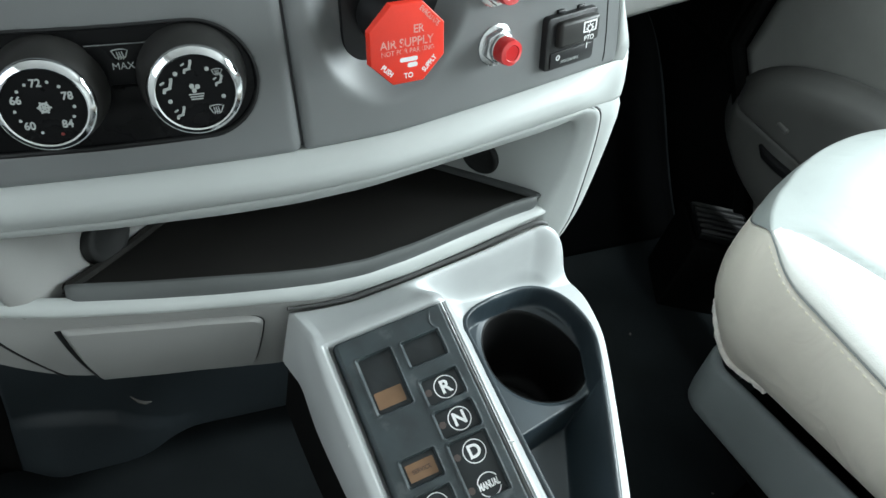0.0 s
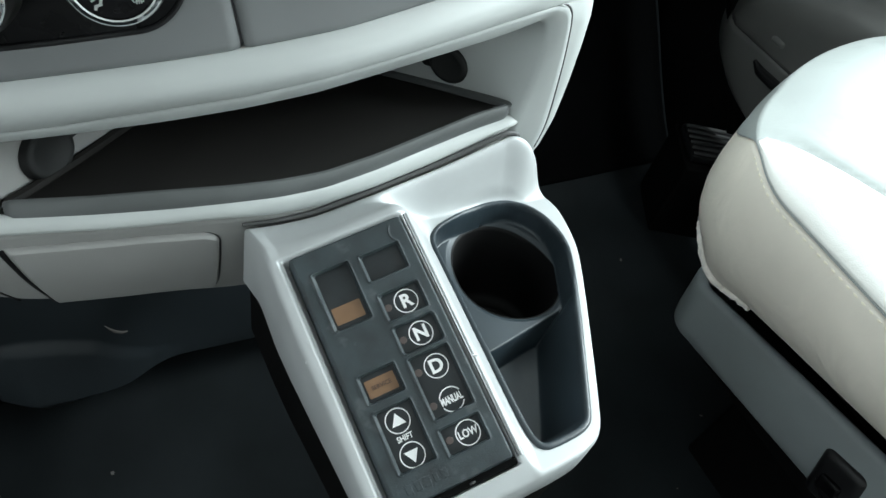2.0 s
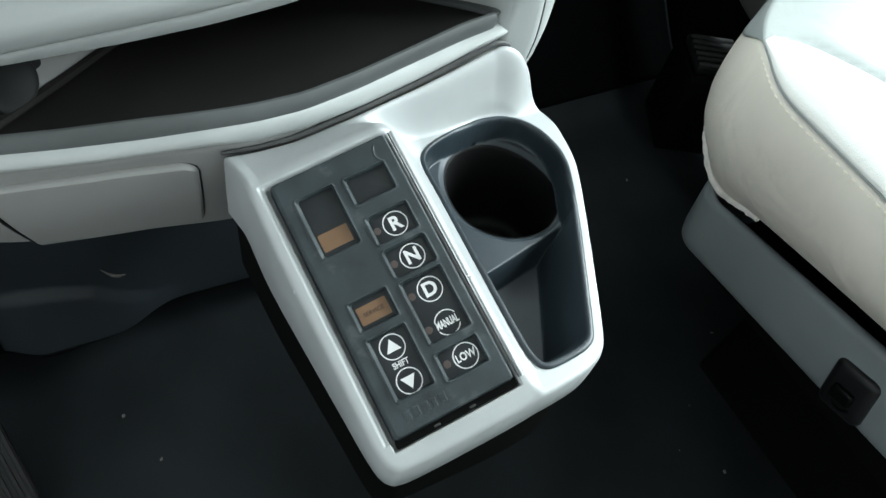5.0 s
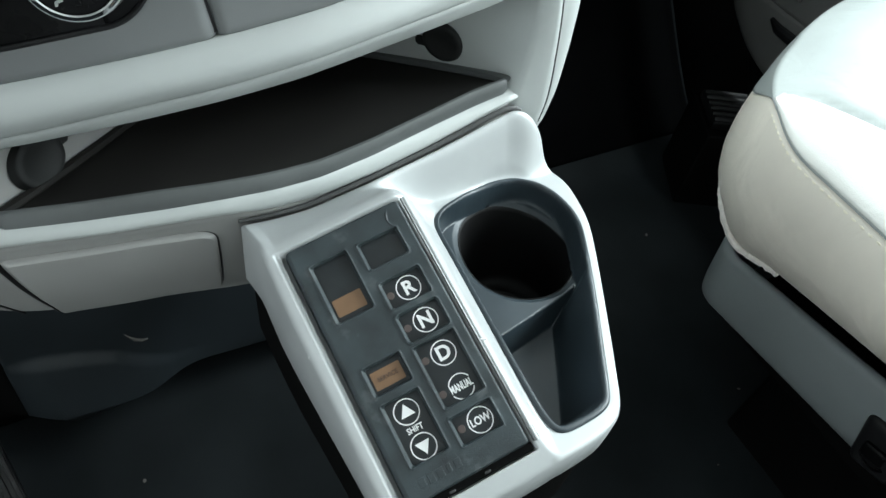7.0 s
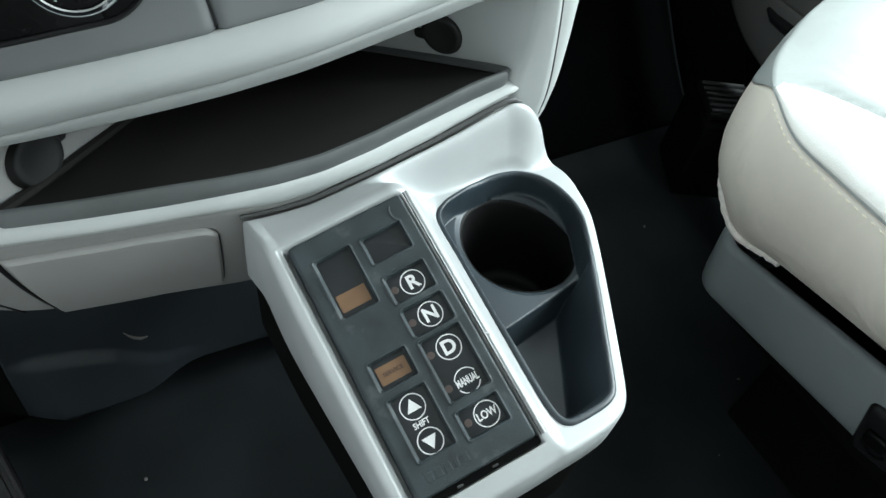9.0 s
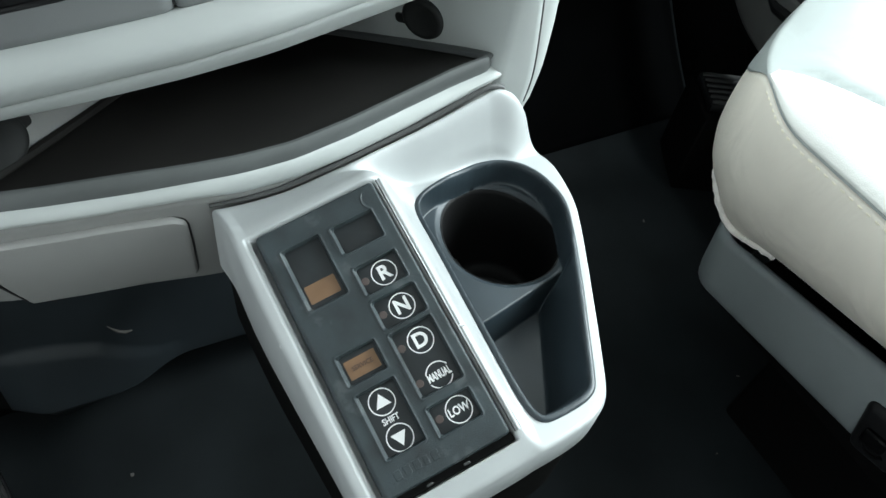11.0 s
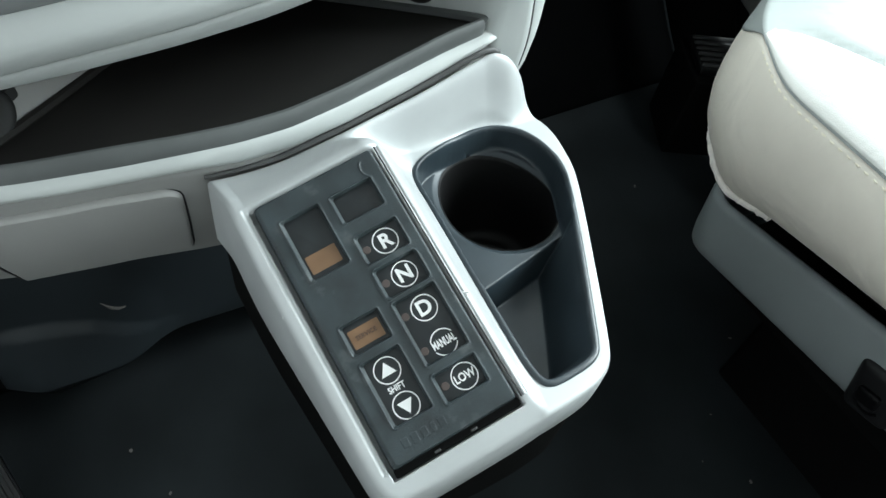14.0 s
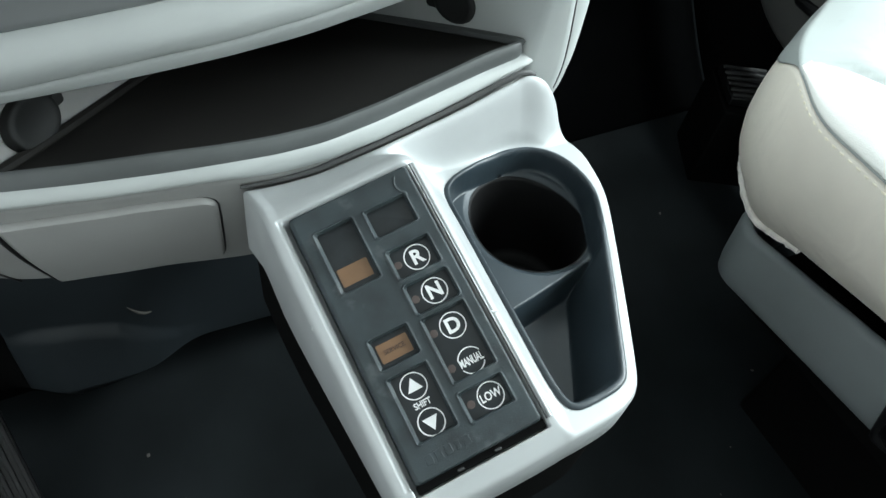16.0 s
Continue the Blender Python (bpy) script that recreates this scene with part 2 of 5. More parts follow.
def bend(xs, xk, vk, span=0.03):
    """Values that pass smoothly near the given stations."""
    fine = np.arange(min(xk[0], xs[0]) - 0.2, max(xk[-1], xs[-1]) + 0.2, 0.004)
    lo, hi = (vk[1] - vk[0]) / (xk[1] - xk[0]), (vk[-1] - vk[-2]) / (xk[-1] - xk[-2])
    v = np.interp(fine, xk, vk)
    v = np.where(fine < xk[0], vk[0] + lo * (fine - xk[0]), v)
    v = np.where(fine > xk[-1], vk[-1] + hi * (fine - xk[-1]), v)
    k = np.hanning(int(span / 0.004) * 2 + 3)
    v = np.convolve(np.pad(v, len(k) // 2, mode="reflect", reflect_type="odd"), k / k.sum(), "valid")
    return np.interp(xs, fine, v)


def bend_path(pts, n=6):
    """A finer, softened line through a few points."""
    p = []
    for a, b in zip(pts, pts[1:]):
        p += [Vector(a).lerp(Vector(b), k / n) for k in range(n)]
    p.append(Vector(pts[-1]))
    return [sum((p[min(len(p) - 1, max(0, i + k))] for k in range(-n // 2, n // 2 + 1)), Vector()) / (n // 2 * 2 + 1) for i in range(len(p))]


def smoothpoly(poly, rounds=2):
    """Rounds the corners of a closed outline."""
    p = np.array(poly, float)
    for _ in range(rounds):
        q = np.roll(p, -1, 0)
        p = np.stack([0.78 * p + 0.22 * q, 0.22 * p + 0.78 * q], 1).reshape(-1, 2)
    return p


def inside(poly, X, Y):
    """Signed distance to a closed outline: negative within."""
    d = np.full(X.shape, 1e9)
    odd = np.zeros(X.shape, bool)
    for (ax, ay), (bx, by) in zip(poly, np.roll(poly, -1, 0)):
        ex, ey = bx - ax, by - ay
        t = np.clip(((X - ax) * ex + (Y - ay) * ey) / (ex * ex + ey * ey + 1e-18), 0, 1)
        d = np.minimum(d, (X - ax - t * ex) ** 2 + (Y - ay - t * ey) ** 2)
        if ay != by:
            odd ^= ((ay > Y) != (by > Y)) & (X < (bx - ax) * (Y - ay) / (by - ay) + ax)
    return np.where(odd, -1, 1) * np.sqrt(d)


def step(t):
    t = np.clip(t, 0, 1)
    return t * t * (3 - 2 * t)


def softmin(a, b, r):
    h = np.clip(0.5 + 0.5 * (b - a) / r, 0, 1)
    return b + (a - b) * h - r * h * (1 - h)

# ---------------------------------------------------------------- cab shell


def slab_box(name, lo, hi, mat, label, category, r=0.0):
    c = [(a + b) / 2 for a, b in zip(lo, hi)]
    s = [b - a for a, b in zip(lo, hi)]
    return tagged(part(name, box(*s, r=r, at=c), mat), label, category, kind="structure")


fx, fy = np.meshgrid(np.linspace(-1.25, 1.15, 97), np.linspace(-1.05, 1.1, 87))
toe = 0.42 * step((fy - 0.52) / 0.55) + 0.05 * step((fy - 0.40) / 0.25) * np.exp(-((fx + 0.05) / 0.3) ** 2)
fz = toe + 0.0012 * np.sin(fx * 31 + np.sin(fy * 17)) * np.sin(fy * 27)
tagged(sheet("floor", np.stack([fx, fy, fz], -1), FLOOR, None, thick=0.012), "black rubber floor covering with dust and specks of dirt", "floor", kind="structure")
slab_box("wall_rear", (-1.3, -1.13, -0.05), (1.2, -1.06, 1.85), CABGREY, "plain grey rear cab wall", "wall")
slab_box("ceiling", (-1.3, -1.1, 1.80), (1.2, 1.2, 1.86), CABGREY, "grey cab roof lining", "ceiling")
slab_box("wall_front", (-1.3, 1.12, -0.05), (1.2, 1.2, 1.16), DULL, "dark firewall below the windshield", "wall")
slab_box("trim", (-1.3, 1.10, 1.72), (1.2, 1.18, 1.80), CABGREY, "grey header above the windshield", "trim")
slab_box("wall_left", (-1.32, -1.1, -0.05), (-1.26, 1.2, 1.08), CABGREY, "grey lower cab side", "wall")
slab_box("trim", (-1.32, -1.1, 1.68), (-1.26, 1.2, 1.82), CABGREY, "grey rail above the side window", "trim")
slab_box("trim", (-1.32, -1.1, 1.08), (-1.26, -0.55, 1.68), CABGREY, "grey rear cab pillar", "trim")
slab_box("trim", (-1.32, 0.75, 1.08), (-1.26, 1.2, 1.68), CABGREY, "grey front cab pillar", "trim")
# this side is near-black: the footwell's shade is put into its colour
slab_box("wall_right", (1.20, -1.1, -0.05), (1.26, 1.2, 1.08), DULL, "lower cab side, coloured near-black for the footwell's shade", "wall")
slab_box("trim", (1.16, -1.1, 1.68), (1.22, 1.2, 1.82), CABGREY, "grey rail above the side window", "trim")
slab_box("trim", (1.16, -1.1, 1.08), (1.22, -0.55, 1.68), CABGREY, "grey rear cab pillar", "trim")
slab_box("trim", (1.16, 0.75, 1.08), (1.22, 1.2, 1.68), CABGREY, "grey front cab pillar", "trim")

# added sheet over the toe board: footwell shade put into its near-black colour
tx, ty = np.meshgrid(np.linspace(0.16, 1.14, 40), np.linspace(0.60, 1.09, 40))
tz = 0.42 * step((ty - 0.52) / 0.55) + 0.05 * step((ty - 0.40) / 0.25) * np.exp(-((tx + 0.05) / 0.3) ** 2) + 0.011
tagged(sheet("trim", np.stack([tx, ty, tz], -1), TOE_SHADE, None, thick=0.004), "added near-black sheet standing for shade on the passenger toe board", "trim", kind="structure")

# ---------------------------------------------------------------- dashboard
dash = thing("dashboard", "grey truck dashboard with a storage tray and charcoal control panels", "dashboard")
NX = 150


def wrapped(x0, xe, yf, zf, r=0.024, n=NX, deep=0.42, flare=-0.006):
    """One level line of the dash front: along it, round its end, then forward."""
    xs = np.linspace(x0, xe - r, n)
    pts = [(x, yf(x), zf(x)) for x in xs]
    y0, z0 = pts[-1][1], pts[-1][2]
    sl = (pts[-1][1] - pts[-5][1]) / (pts[-1][0] - pts[-5][0])
    a0 = math.atan(sl)
    for k in range(1, 15):
        a = a0 + (math.pi / 2 - a0) * k / 14
        pts.append((xe - r + r * (math.sin(a) - math.sin(a0)), y0 + r * (math.cos(a0) - math.cos(a)), z0))
    x1, y1 = pts[-1][0], pts[-1][1]
    for k in range(1, 9):
        pts.append((x1 + flare * k / 8, y1 + (deep - y1) * k / 8, z0))
    return np.array(pts)


def curve(xk, vk, span=0.04):
    table_x = np.arange(-0.85, 0.4, 0.004)
    table = bend(table_x, xk, vk, span)
    return lambda x: float(np.interp(x, table_x, table))


XB = (-0.62, -0.40, -0.30, -0.215, -0.142, -0.087, -0.015, 0.05, 0.12, 0.188, 0.24)
yB = curve(XB, (0.30, 0.206, 0.1767, 0.1583, 0.1474, 0.1420, 0.1400, 0.1465, 0.1560, 0.1678, 0.1770))
zB = curve(XB, (0.771, 0.790, 0.8035, 0.8190, 0.8302, 0.8384, 0.8488, 0.8596, 0.8697, 0.8784, 0.8845), 0.02)
XL = (-0.62, -0.40, -0.30, -0.219, -0.142, -0.087, -0.03, 0.03, 0.09, 0.15, 0.205)
yL = curve(XL, (0.29, 0.200, 0.1753, 0.1563, 0.1405, 0.1330, 0.1295, 0.1340, 0.1435, 0.1545, 0.1640), 0.02)
zL = curve(XL, (0.730, 0.7546, 0.7689, 0.7826, 0.7998, 0.8086, 0.8192, 0.8280, 0.8329, 0.8375, 0.8406), 0.02)
# lower edge of the bezel's upper rail
XU = (-0.62, -0.40, -0.30, -0.219, -0.142, -0.087, -0.03, 0.03, 0.09, 0.15, 0.20)
yU = curve(XU, (0.29, 0.2013, 0.1787, 0.1618, 0.1449, 0.1394, 0.1430, 0.1530, 0.1605, 0.1670, 0.1730), 0.02)
zU = curve(XU, (0.722, 0.7464, 0.7582, 0.7692, 0.7841, 0.7915, 0.7946, 0.7978, 0.8040, 0.8118, 0.8225), 0.02)
# upright rubber lip in front of the tray: its foot and its top
XT = (-0.262, -0.20, -0.142, -0.10, -0.06, -0.02, 0.03, 0.09, 0.14, 0.182)
yT = curve(XT, (0.1682, 0.152, 0.138, 0.130, 0.1255, 0.1268, 0.1362, 0.1495, 0.1580, 0.1620), 0.012)
zT = curve(XT, (0.6868, 0.6916, 0.6972, 0.7010, 0.7022, 0.7020, 0.7022, 0.7048, 0.7095, 0.7145), 0.012)
XM = (-0.258, -0.20, -0.142, -0.10, -0.06, -0.02, 0.03, 0.09, 0.14, 0.180)
yM = curve(XM, (0.1752, 0.1586, 0.1438, 0.1351, 0.1302, 0.1296, 0.1362, 0.1492, 0.1592, 0.1632), 0.012)
zM = curve(XM, (0.6962, 0.7028, 0.7102, 0.7129, 0.7143, 0.7155, 0.7186, 0.7217, 0.7258, 0.7285), 0.012)
XE = (-0.62, -0.40, -0.267, -0.185, -0.10, -0.06, -0.02, 0.03, 0.09, 0.14, 0.182, 0.24)
yE = curve(XE, (0.30, 0.20, 0.164, 0.143, 0.1262, 0.1250, 0.1280, 0.1350, 0.1440, 0.1512, 0.1570, 0.166), 0.012)
zE = curve(XE, (0.70, 0.68, 0.677, 0.684, 0.6905, 0.6850, 0.6825, 0.6840, 0.6910, 0.7005, 0.7095, 0.715), 0.012)
# joint between the dash and the shifter console
XC = (-0.10, -0.06, -0.03, 0.0, 0.03, 0.06, 0.09, 0.12, 0.15, 0.19)
yC = curve(XC, (0.1250, 0.1243, 0.1250, 0.1286, 0.1318, 0.1353, 0.1379, 0.1404, 0.1424, 0.1438), 0.012)
zC = curve(XC, (0.6737, 0.6705, 0.6702, 0.6729, 0.6763, 0.6807, 0.6863, 0.6937, 0.7028, 0.7140), 0.012)
XG = (-0.62, -0.40, -0.317, -0.269, -0.182, -0.072, 0.08, 0.24)
yG = curve(XG, (0.28, 0.21, 0.187, 0.187, 0.176, 0.169, 0.172, 0.19))
zG = curve(XG, (0.69, 0.66, 0.600, 0.563, 0.552, 0.532, 0.53, 0.53))
XEND = 0.2435


def fascia_y(x, z):
    return yB(x) + 0.25 * (z - zB(x))


# light band below the control panels
rails = []
for k, (s, out) in enumerate(((0.0, -0.004), (0.0, 0.0), (0.10, 0.0055), (0.25, 0.0105), (0.42, 0.0125), (0.60, 0.0110), (0.78, 0.0076), (0.90, 0.0046), (0.965, 0.0016), (0.985, -0.0012), (0.985, -0.007))):
    rails.append(wrapped(-0.62, 0.239 + 0.0070 * s, lambda x: (1 - s) * yB(x) + s * yL(x) - out * (1 - (0.75 if out > 0 else 1.0) * float(step((x - 0.16) / 0.05))), lambda x: (1 - s) * zB(x) + s * zL(x)))
sheet("lip_band", rails, LIGHT, dash, "light grey curved band")

# bezel of the storage tray: rail along the top, round the corner and down the outboard side, running back into the tray's cheek
def spaced(pts, n):
    """n points at even steps along a line."""
    p = np.array(pts, float)
    d = np.concatenate([[0], np.cumsum(np.linalg.norm(np.diff(p, axis=0), axis=1))])
    q = np.linspace(0, d[-1], n)
    return np.stack([np.interp(q, d, p[:, k]) for k in range(3)], 1)


XR = np.linspace(-0.40, 0.184, 110)
SIDE_OUT = bend_path([(0.184, yL(0.184), zL(0.184)), (0.1985, 0.1622, 0.8398), (0.2055, 0.1602, 0.8352), (0.2082, 0.1585, 0.8270), (0.2108, 0.1568, 0.8110), (0.2150, 0.1560, 0.7880), (0.2195, 0.1550, 0.7525), (0.2225, 0.1540, 0.7220), (0.2235, 0.1538, 0.7050), (0.2238, 0.1545, 0.6900), (0.2228, 0.1570, 0.6680)], 6)
SIDE_IN = bend_path([(0.184, yU(0.184), zU(0.184)), (0.1895, 0.1685, 0.8190), (0.1925, 0.1650, 0.8120), (0.1935, 0.1625, 0.7950), (0.1930, 0.1612, 0.7700), (0.1915, 0.1605, 0.7450), (0.1880, 0.1600, 0.7220), (0.1850, 0.1596, 0.7060), (0.1845, 0.1590, 0.6900), (0.1845, 0.1600, 0.6680)], 6)
O_ = np.concatenate([[(x, yL(x), zL(x)) for x in XR], spaced(SIDE_OUT, 60)[1:]])
I_ = np.concatenate([[(x, yU(x), zU(x)) for x in XR], spaced(SIDE_IN, 60)[1:]])
turn_w = step((np.arange(len(O_)) - 112) / 14.0)[:, None]
zf_ = np.clip((I_[:, 2:3] - 0.705) / 0.131, 0, 1)
BACK_ = np.array([0.085, 0.345, 0.651]) * (1 - zf_) + np.array([0.075, 0.36, 0.803]) * zf_
drop_ = np.array((0, 0, -0.0016)) * (1 - turn_w) + np.array((-0.0008, 0, 0)) * turn_w
O_ = O_ + drop_
rails = [O_ + (0, 0.007, 0), O_ + (0, 0.0010, 0)]
for w, out in ((0.04, 0.0006), (0.20, 0.0012), (0.50, 0.0014), (0.80, 0.0008), (0.95, 0.0003)):
    rails.append(O_ + (I_ - O_) * w - np.array((0, out, 0)))
for up, k in (((0, 0.0012, -0.0006), 0.012), ((0, 0.006, 0.0006), 0.06), ((0, 0.014, 0.004), 0.12), ((0, 0.03, 0.008), 0.3), ((0, 0.06, 0.010), 0.6), ((0, 0.10, 0.012), 1.0)):
    rails.append((I_ + up) * (1 - turn_w) + (I_ + (BACK_ - I_) * k) * turn_w)
sheet("tray_bezel", rails, LIGHT, dash, "light grey bezel round the tray", angle=180)

# end of the dash, outboard of the tray
levels = ((0.8480, 0.1665, 0.2465), (0.8420, 0.1640, 0.2475), (0.832, 0.1610, 0.2478), (0.820, 0.1585, 0.2488), (0.79, 0.1575, 0.2515), (0.75, 0.1565, 0.2535), (0.72, 0.1548, 0.2525), (0.706, 0.1540, 0.2515), (0.698, 0.1540, 0.2508), (0.690, 0.1545, 0.2500), (0.67, 0.155, 0.247), (0.64, 0.158, 0.238), (0.60, 0.164, 0.222), (0.53, 0.175, 0.205))
SO_ = np.array([tuple(p) for p in SIDE_OUT])[::-1]


def end_start(z):
    """Where the end panel begins, just outboard of the bezel."""
    return float(np.interp(z, SO_[:, 2], SO_[:, 0])) + 0.0008 if z > 0.68 else 0.184


rails = [wrapped(end_start(z), xe, lambda x: y + (0.10 + 0.12 * (z > 0.835)) * (x - 0.2) + (0.006 * max(0, (0.200 - x) / 0.016) ** 2 if z < 0.68 else 0), lambda x: z, r=0.025, n=14) for z, y, xe in [(z, y, xe - 0.002) for z, y, xe in levels]]
sheet("end_panel", rails, LIGHT, dash)
# dark joint between the band and the tray bezel
gap = [(x, yL(x) + 0.0002, zL(x) + 0.0005) for x in np.linspace(-0.06, 0.184, 60)] + [tuple(Vector(p) + Vector((0.0006, 0.0003, 0.0004))) for p in spaced(SIDE_OUT, 40)[1:]]
part("bezel_gap", tube(gap, [0.0002 + 0.0009 * min(1, k / 30) for k in range(len(gap))], 6), JOINT, dash, "dark gap beside the bezel")

# rounded sill in front of the tray, and the lower face down to its edge
xs = np.linspace(-0.62, 0.2120, 176)


def sill_point(x, s, dy, dz):
    return x, (1 - s) * yT(max(x, -0.262)) + s * yE(x) + dy + (0.24 * max(0, -0.262 - x) + 9.0 * max(0, x - 0.181) ** 1.5) * (1 - s) + 3.0 * max(0, x - 0.186) ** 1.5 * s, (1 - s) * zT(max(x, -0.262)) + s * zE(x) + dz


rails = []
for s, dy, dz in ((0.0, 0.004, 0.0015), (0.0, 0.0002, 0.0), (0.06, -0.0014, 0.0), (0.30, -0.0030, 0.0), (0.62, -0.0036, 0.0), (0.88, -0.0022, 0.0), (1.0, 0.0002, -0.001), (1.0, 0.004, -0.004)):
    rails.append([sill_point(x, s, dy, dz) for x in xs])
sheet("tray_sill", rails, LIGHT, dash)
rails = []
for s in np.linspace(0, 1, 16):
    rails.append([(x, (1 - s) * (yE(x) + 0.004) + s * yG(x) - 0.006 * math.sin(math.pi * s), (1 - s) * (zE(x) - 0.004) + s * zG(x)) for x in xs])
rails.append([(x, yG(x) + 0.012, zG(x) - 0.004) for x in xs])
rails.append([(x, yG(x) + 0.10, zG(x) + 0.01) for x in xs])
sheet("lower_face", rails, TAUPE, dash, "grey lower dash face")


def face_y(x, z):
    """The lower face's depth at a height."""
    s = (zE(x) - 0.004 - z) / (zE(x) - 0.004 - zG(x))
    return (1 - s) * (yE(x) + 0.004) + s * yG(x) - 0.006 * math.sin(math.pi * min(1, max(0, s)))


# storage tray: mat, side cheeks, back and top
def tray_edge(s):
    """Left and right ends of the mat, s from its front to its back."""
    return Vector((-0.258, 0.170, 0.690)).lerp((-0.115, 0.335, 0.635), s), Vector((0.181, 0.163, 0.7315)).lerp((0.085, 0.345, 0.655), s)


rows = []
for s in np.linspace(0, 1, 24):
    a, b = tray_edge(s)
    row = []
    for u in np.linspace(0, 1, 60):
        p = a.lerp(b, u)
        x = -0.258 + 0.439 * u
        f = (1 - s) ** 2
        row.append((p.x * (1 - f) + x * f, p.y * (1 - f) + (yM(x) + 0.004) * f, p.z * (1 - f) + (zM(x) - 0.005) * f))
    rows.append(row)
rows = np.array(rows)
rim = []
for s, dy, dz in ((0.0, 0.003, -0.002), (0.0, 0.0008, 0.0004), (0.3, -0.0006, 0.0), (0.7, -0.0008, 0.0), (0.95, 0.0, 0.0), (1.0, 0.0008, 0.0002), (1.0, 0.0026, 0.0), (1.0, 0.0034, -0.0012), (1.0, 0.0042, -0.009)):
    row = []
    for u in np.linspace(0, 1, 90):
        x = -0.2575 + 0.4375 * u
        e = max(0.0, 1 - min(u, 1 - u) * 0.4375 / 0.007)
        q = s * (1 - 0.28 * e * e)
        row.append((x, yT(x) * (1 - q) + yM(x) * q + dy + 0.003 * e * e, zT(x) * (1 - q) + zM(x) * q + dz))
    rim.append(row)
sheet("tray_front_rim", rim, RIM, dash, "dark grey rubber lip of the tray mat")
inner = rows.copy()
inner[:, :, 2] -= 0.0035
sheet("tray_mat", inner, MAT, dash, "black rubber mat lining the storage tray", thick=0.003)
for name, u in (("tray_side_rim", 0), ("tray_side_rim", -1)):
    part(name, tube([Vector(p) + Vector((0, 0, 0.0005)) for p in rows[:, u]], 0.0046), RIM if u else MAT, dash)


def patch(a, b, c, d, n=24, m=24, sag=0.0):
    """A sheet between two edges a-b and d-c, bellied along its normal."""
    a, b, c, d = map(Vector, (a, b, c, d))
    nrm = (b - a).cross(d - a).normalized()
    return [[a.lerp(b, i / n).lerp(d.lerp(c, i / n), j / m) + nrm * sag * math.sin(math.pi * i / n) * math.sin(math.pi * j / m) for j in range(m + 1)] for i in range(n + 1)]


rb, lb = tray_edge(1)[1], tray_edge(1)[0]
CR = patch((0.194, 0.1575, 0.7050), (0.187, 0.1595, 0.8360), (0.075, 0.36, 0.803), rb + Vector((0, 0, -0.004)))


def cheek(c, low, high):
    """A tray cheek whose front edge rolls over into the face of the bezel."""
    rows = []
    for i, line in enumerate(c):
        a, d = Vector(line[0]), Vector(line[-1])
        p0, p2 = a + Vector(low).lerp(Vector(high), i / (len(c) - 1)), a + (d - a) * 0.16
        row = [p0 * (1 - t) ** 2 + a * (2 * t * (1 - t)) + p2 * t * t for t in np.linspace(0, 1, 14)]
        rows.append(row + [p2.lerp(d, k / 10) for k in range(1, 11)])
    return rows


CL = patch((-0.262, 0.1675, 0.6650), (-0.312, 0.1740, 0.7660), (-0.150, 0.36, 0.745), lb + Vector((0, 0, -0.004)))
# left cheek takes the darker grey: its dimmer light is put into colour
sheet("shaded_tray_cheek", cheek(CL, (-0.026, 0.0062, 0.0), (-0.024, 0.0062, 0.0)), TAUPE, dash, angle=180)
# back and top near-black: the recess's shade is put into their colour
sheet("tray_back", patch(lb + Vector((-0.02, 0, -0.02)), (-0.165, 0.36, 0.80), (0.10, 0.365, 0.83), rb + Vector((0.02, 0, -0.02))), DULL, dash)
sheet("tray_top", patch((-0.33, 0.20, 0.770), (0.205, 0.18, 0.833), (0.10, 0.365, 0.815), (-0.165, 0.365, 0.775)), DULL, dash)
sheet("end_panel", patch((-0.42, 0.212, 0.752), (-0.334, 0.1795, 0.7665), (-0.2885, 0.1744, 0.6600), (-0.42, 0.2085, 0.640), sag=0.002), LIGHT, dash)

# oval clip recesses in the cheeks
for c, at, w, h in ((CR, (0.1475, 0.2350, 0.7275), 0.0228, 0.0205), (CL, (-0.219, 0.2300, 0.6910), 0.0285, 0.0215)):
    n = (c[-1][0] - c[0][0]).cross(c[0][-1] - c[0][0]).normalized()
    if n.y > 0:
        n = -n
    along = (c[0][-1] - c[0][0]).normalized()
    m = Matrix((along, n.cross(along), n)).transposed().to_4x4()
    m.translation = Vector(at)
    clip = part("clip", lathe([(0, 0.0030), (0.62, 0.0030), (0.70, 0.0040), (0.90, 0.0038), (0.98, 0.0022), (1.0, -0.006)], 40), CLIP, dash, "black oval clip")
    clip.matrix_world = m @ Matrix.Diagonal((w, h, 1, 1))
    tab = part("clip_tab", slab(rounded(0.016, 0.010, 0.004), -0.002, 0.0025, 0.0008), CLIP, dash)
    tab.matrix_world = m @ pose(w * 1.02, 0.003, 0)

# small drawer below the tray, its free end rounded
def drawer_point(u, s, out=0.0):
    """A point of the drawer front: u along it, s from its top to its bottom."""
    e = max(0.0, (u - 0.915) / 0.085)
    nip = 0.11 * (1 - math.sqrt(max(0.0, 1 - e * e)))
    s = nip + (1 - 2 * nip) * s
    x0, x1 = -0.2655 + 0.024 * s, -0.1095 + 0.0055 * s
    x = x0 + (x1 - x0) * u
    z = 0.6555 + 0.0095 * min(1, u * 1.6) - (0.1005 + 0.006 * u) * s - 0.0085 * s * u
    return x, face_y(x, z) + out, z


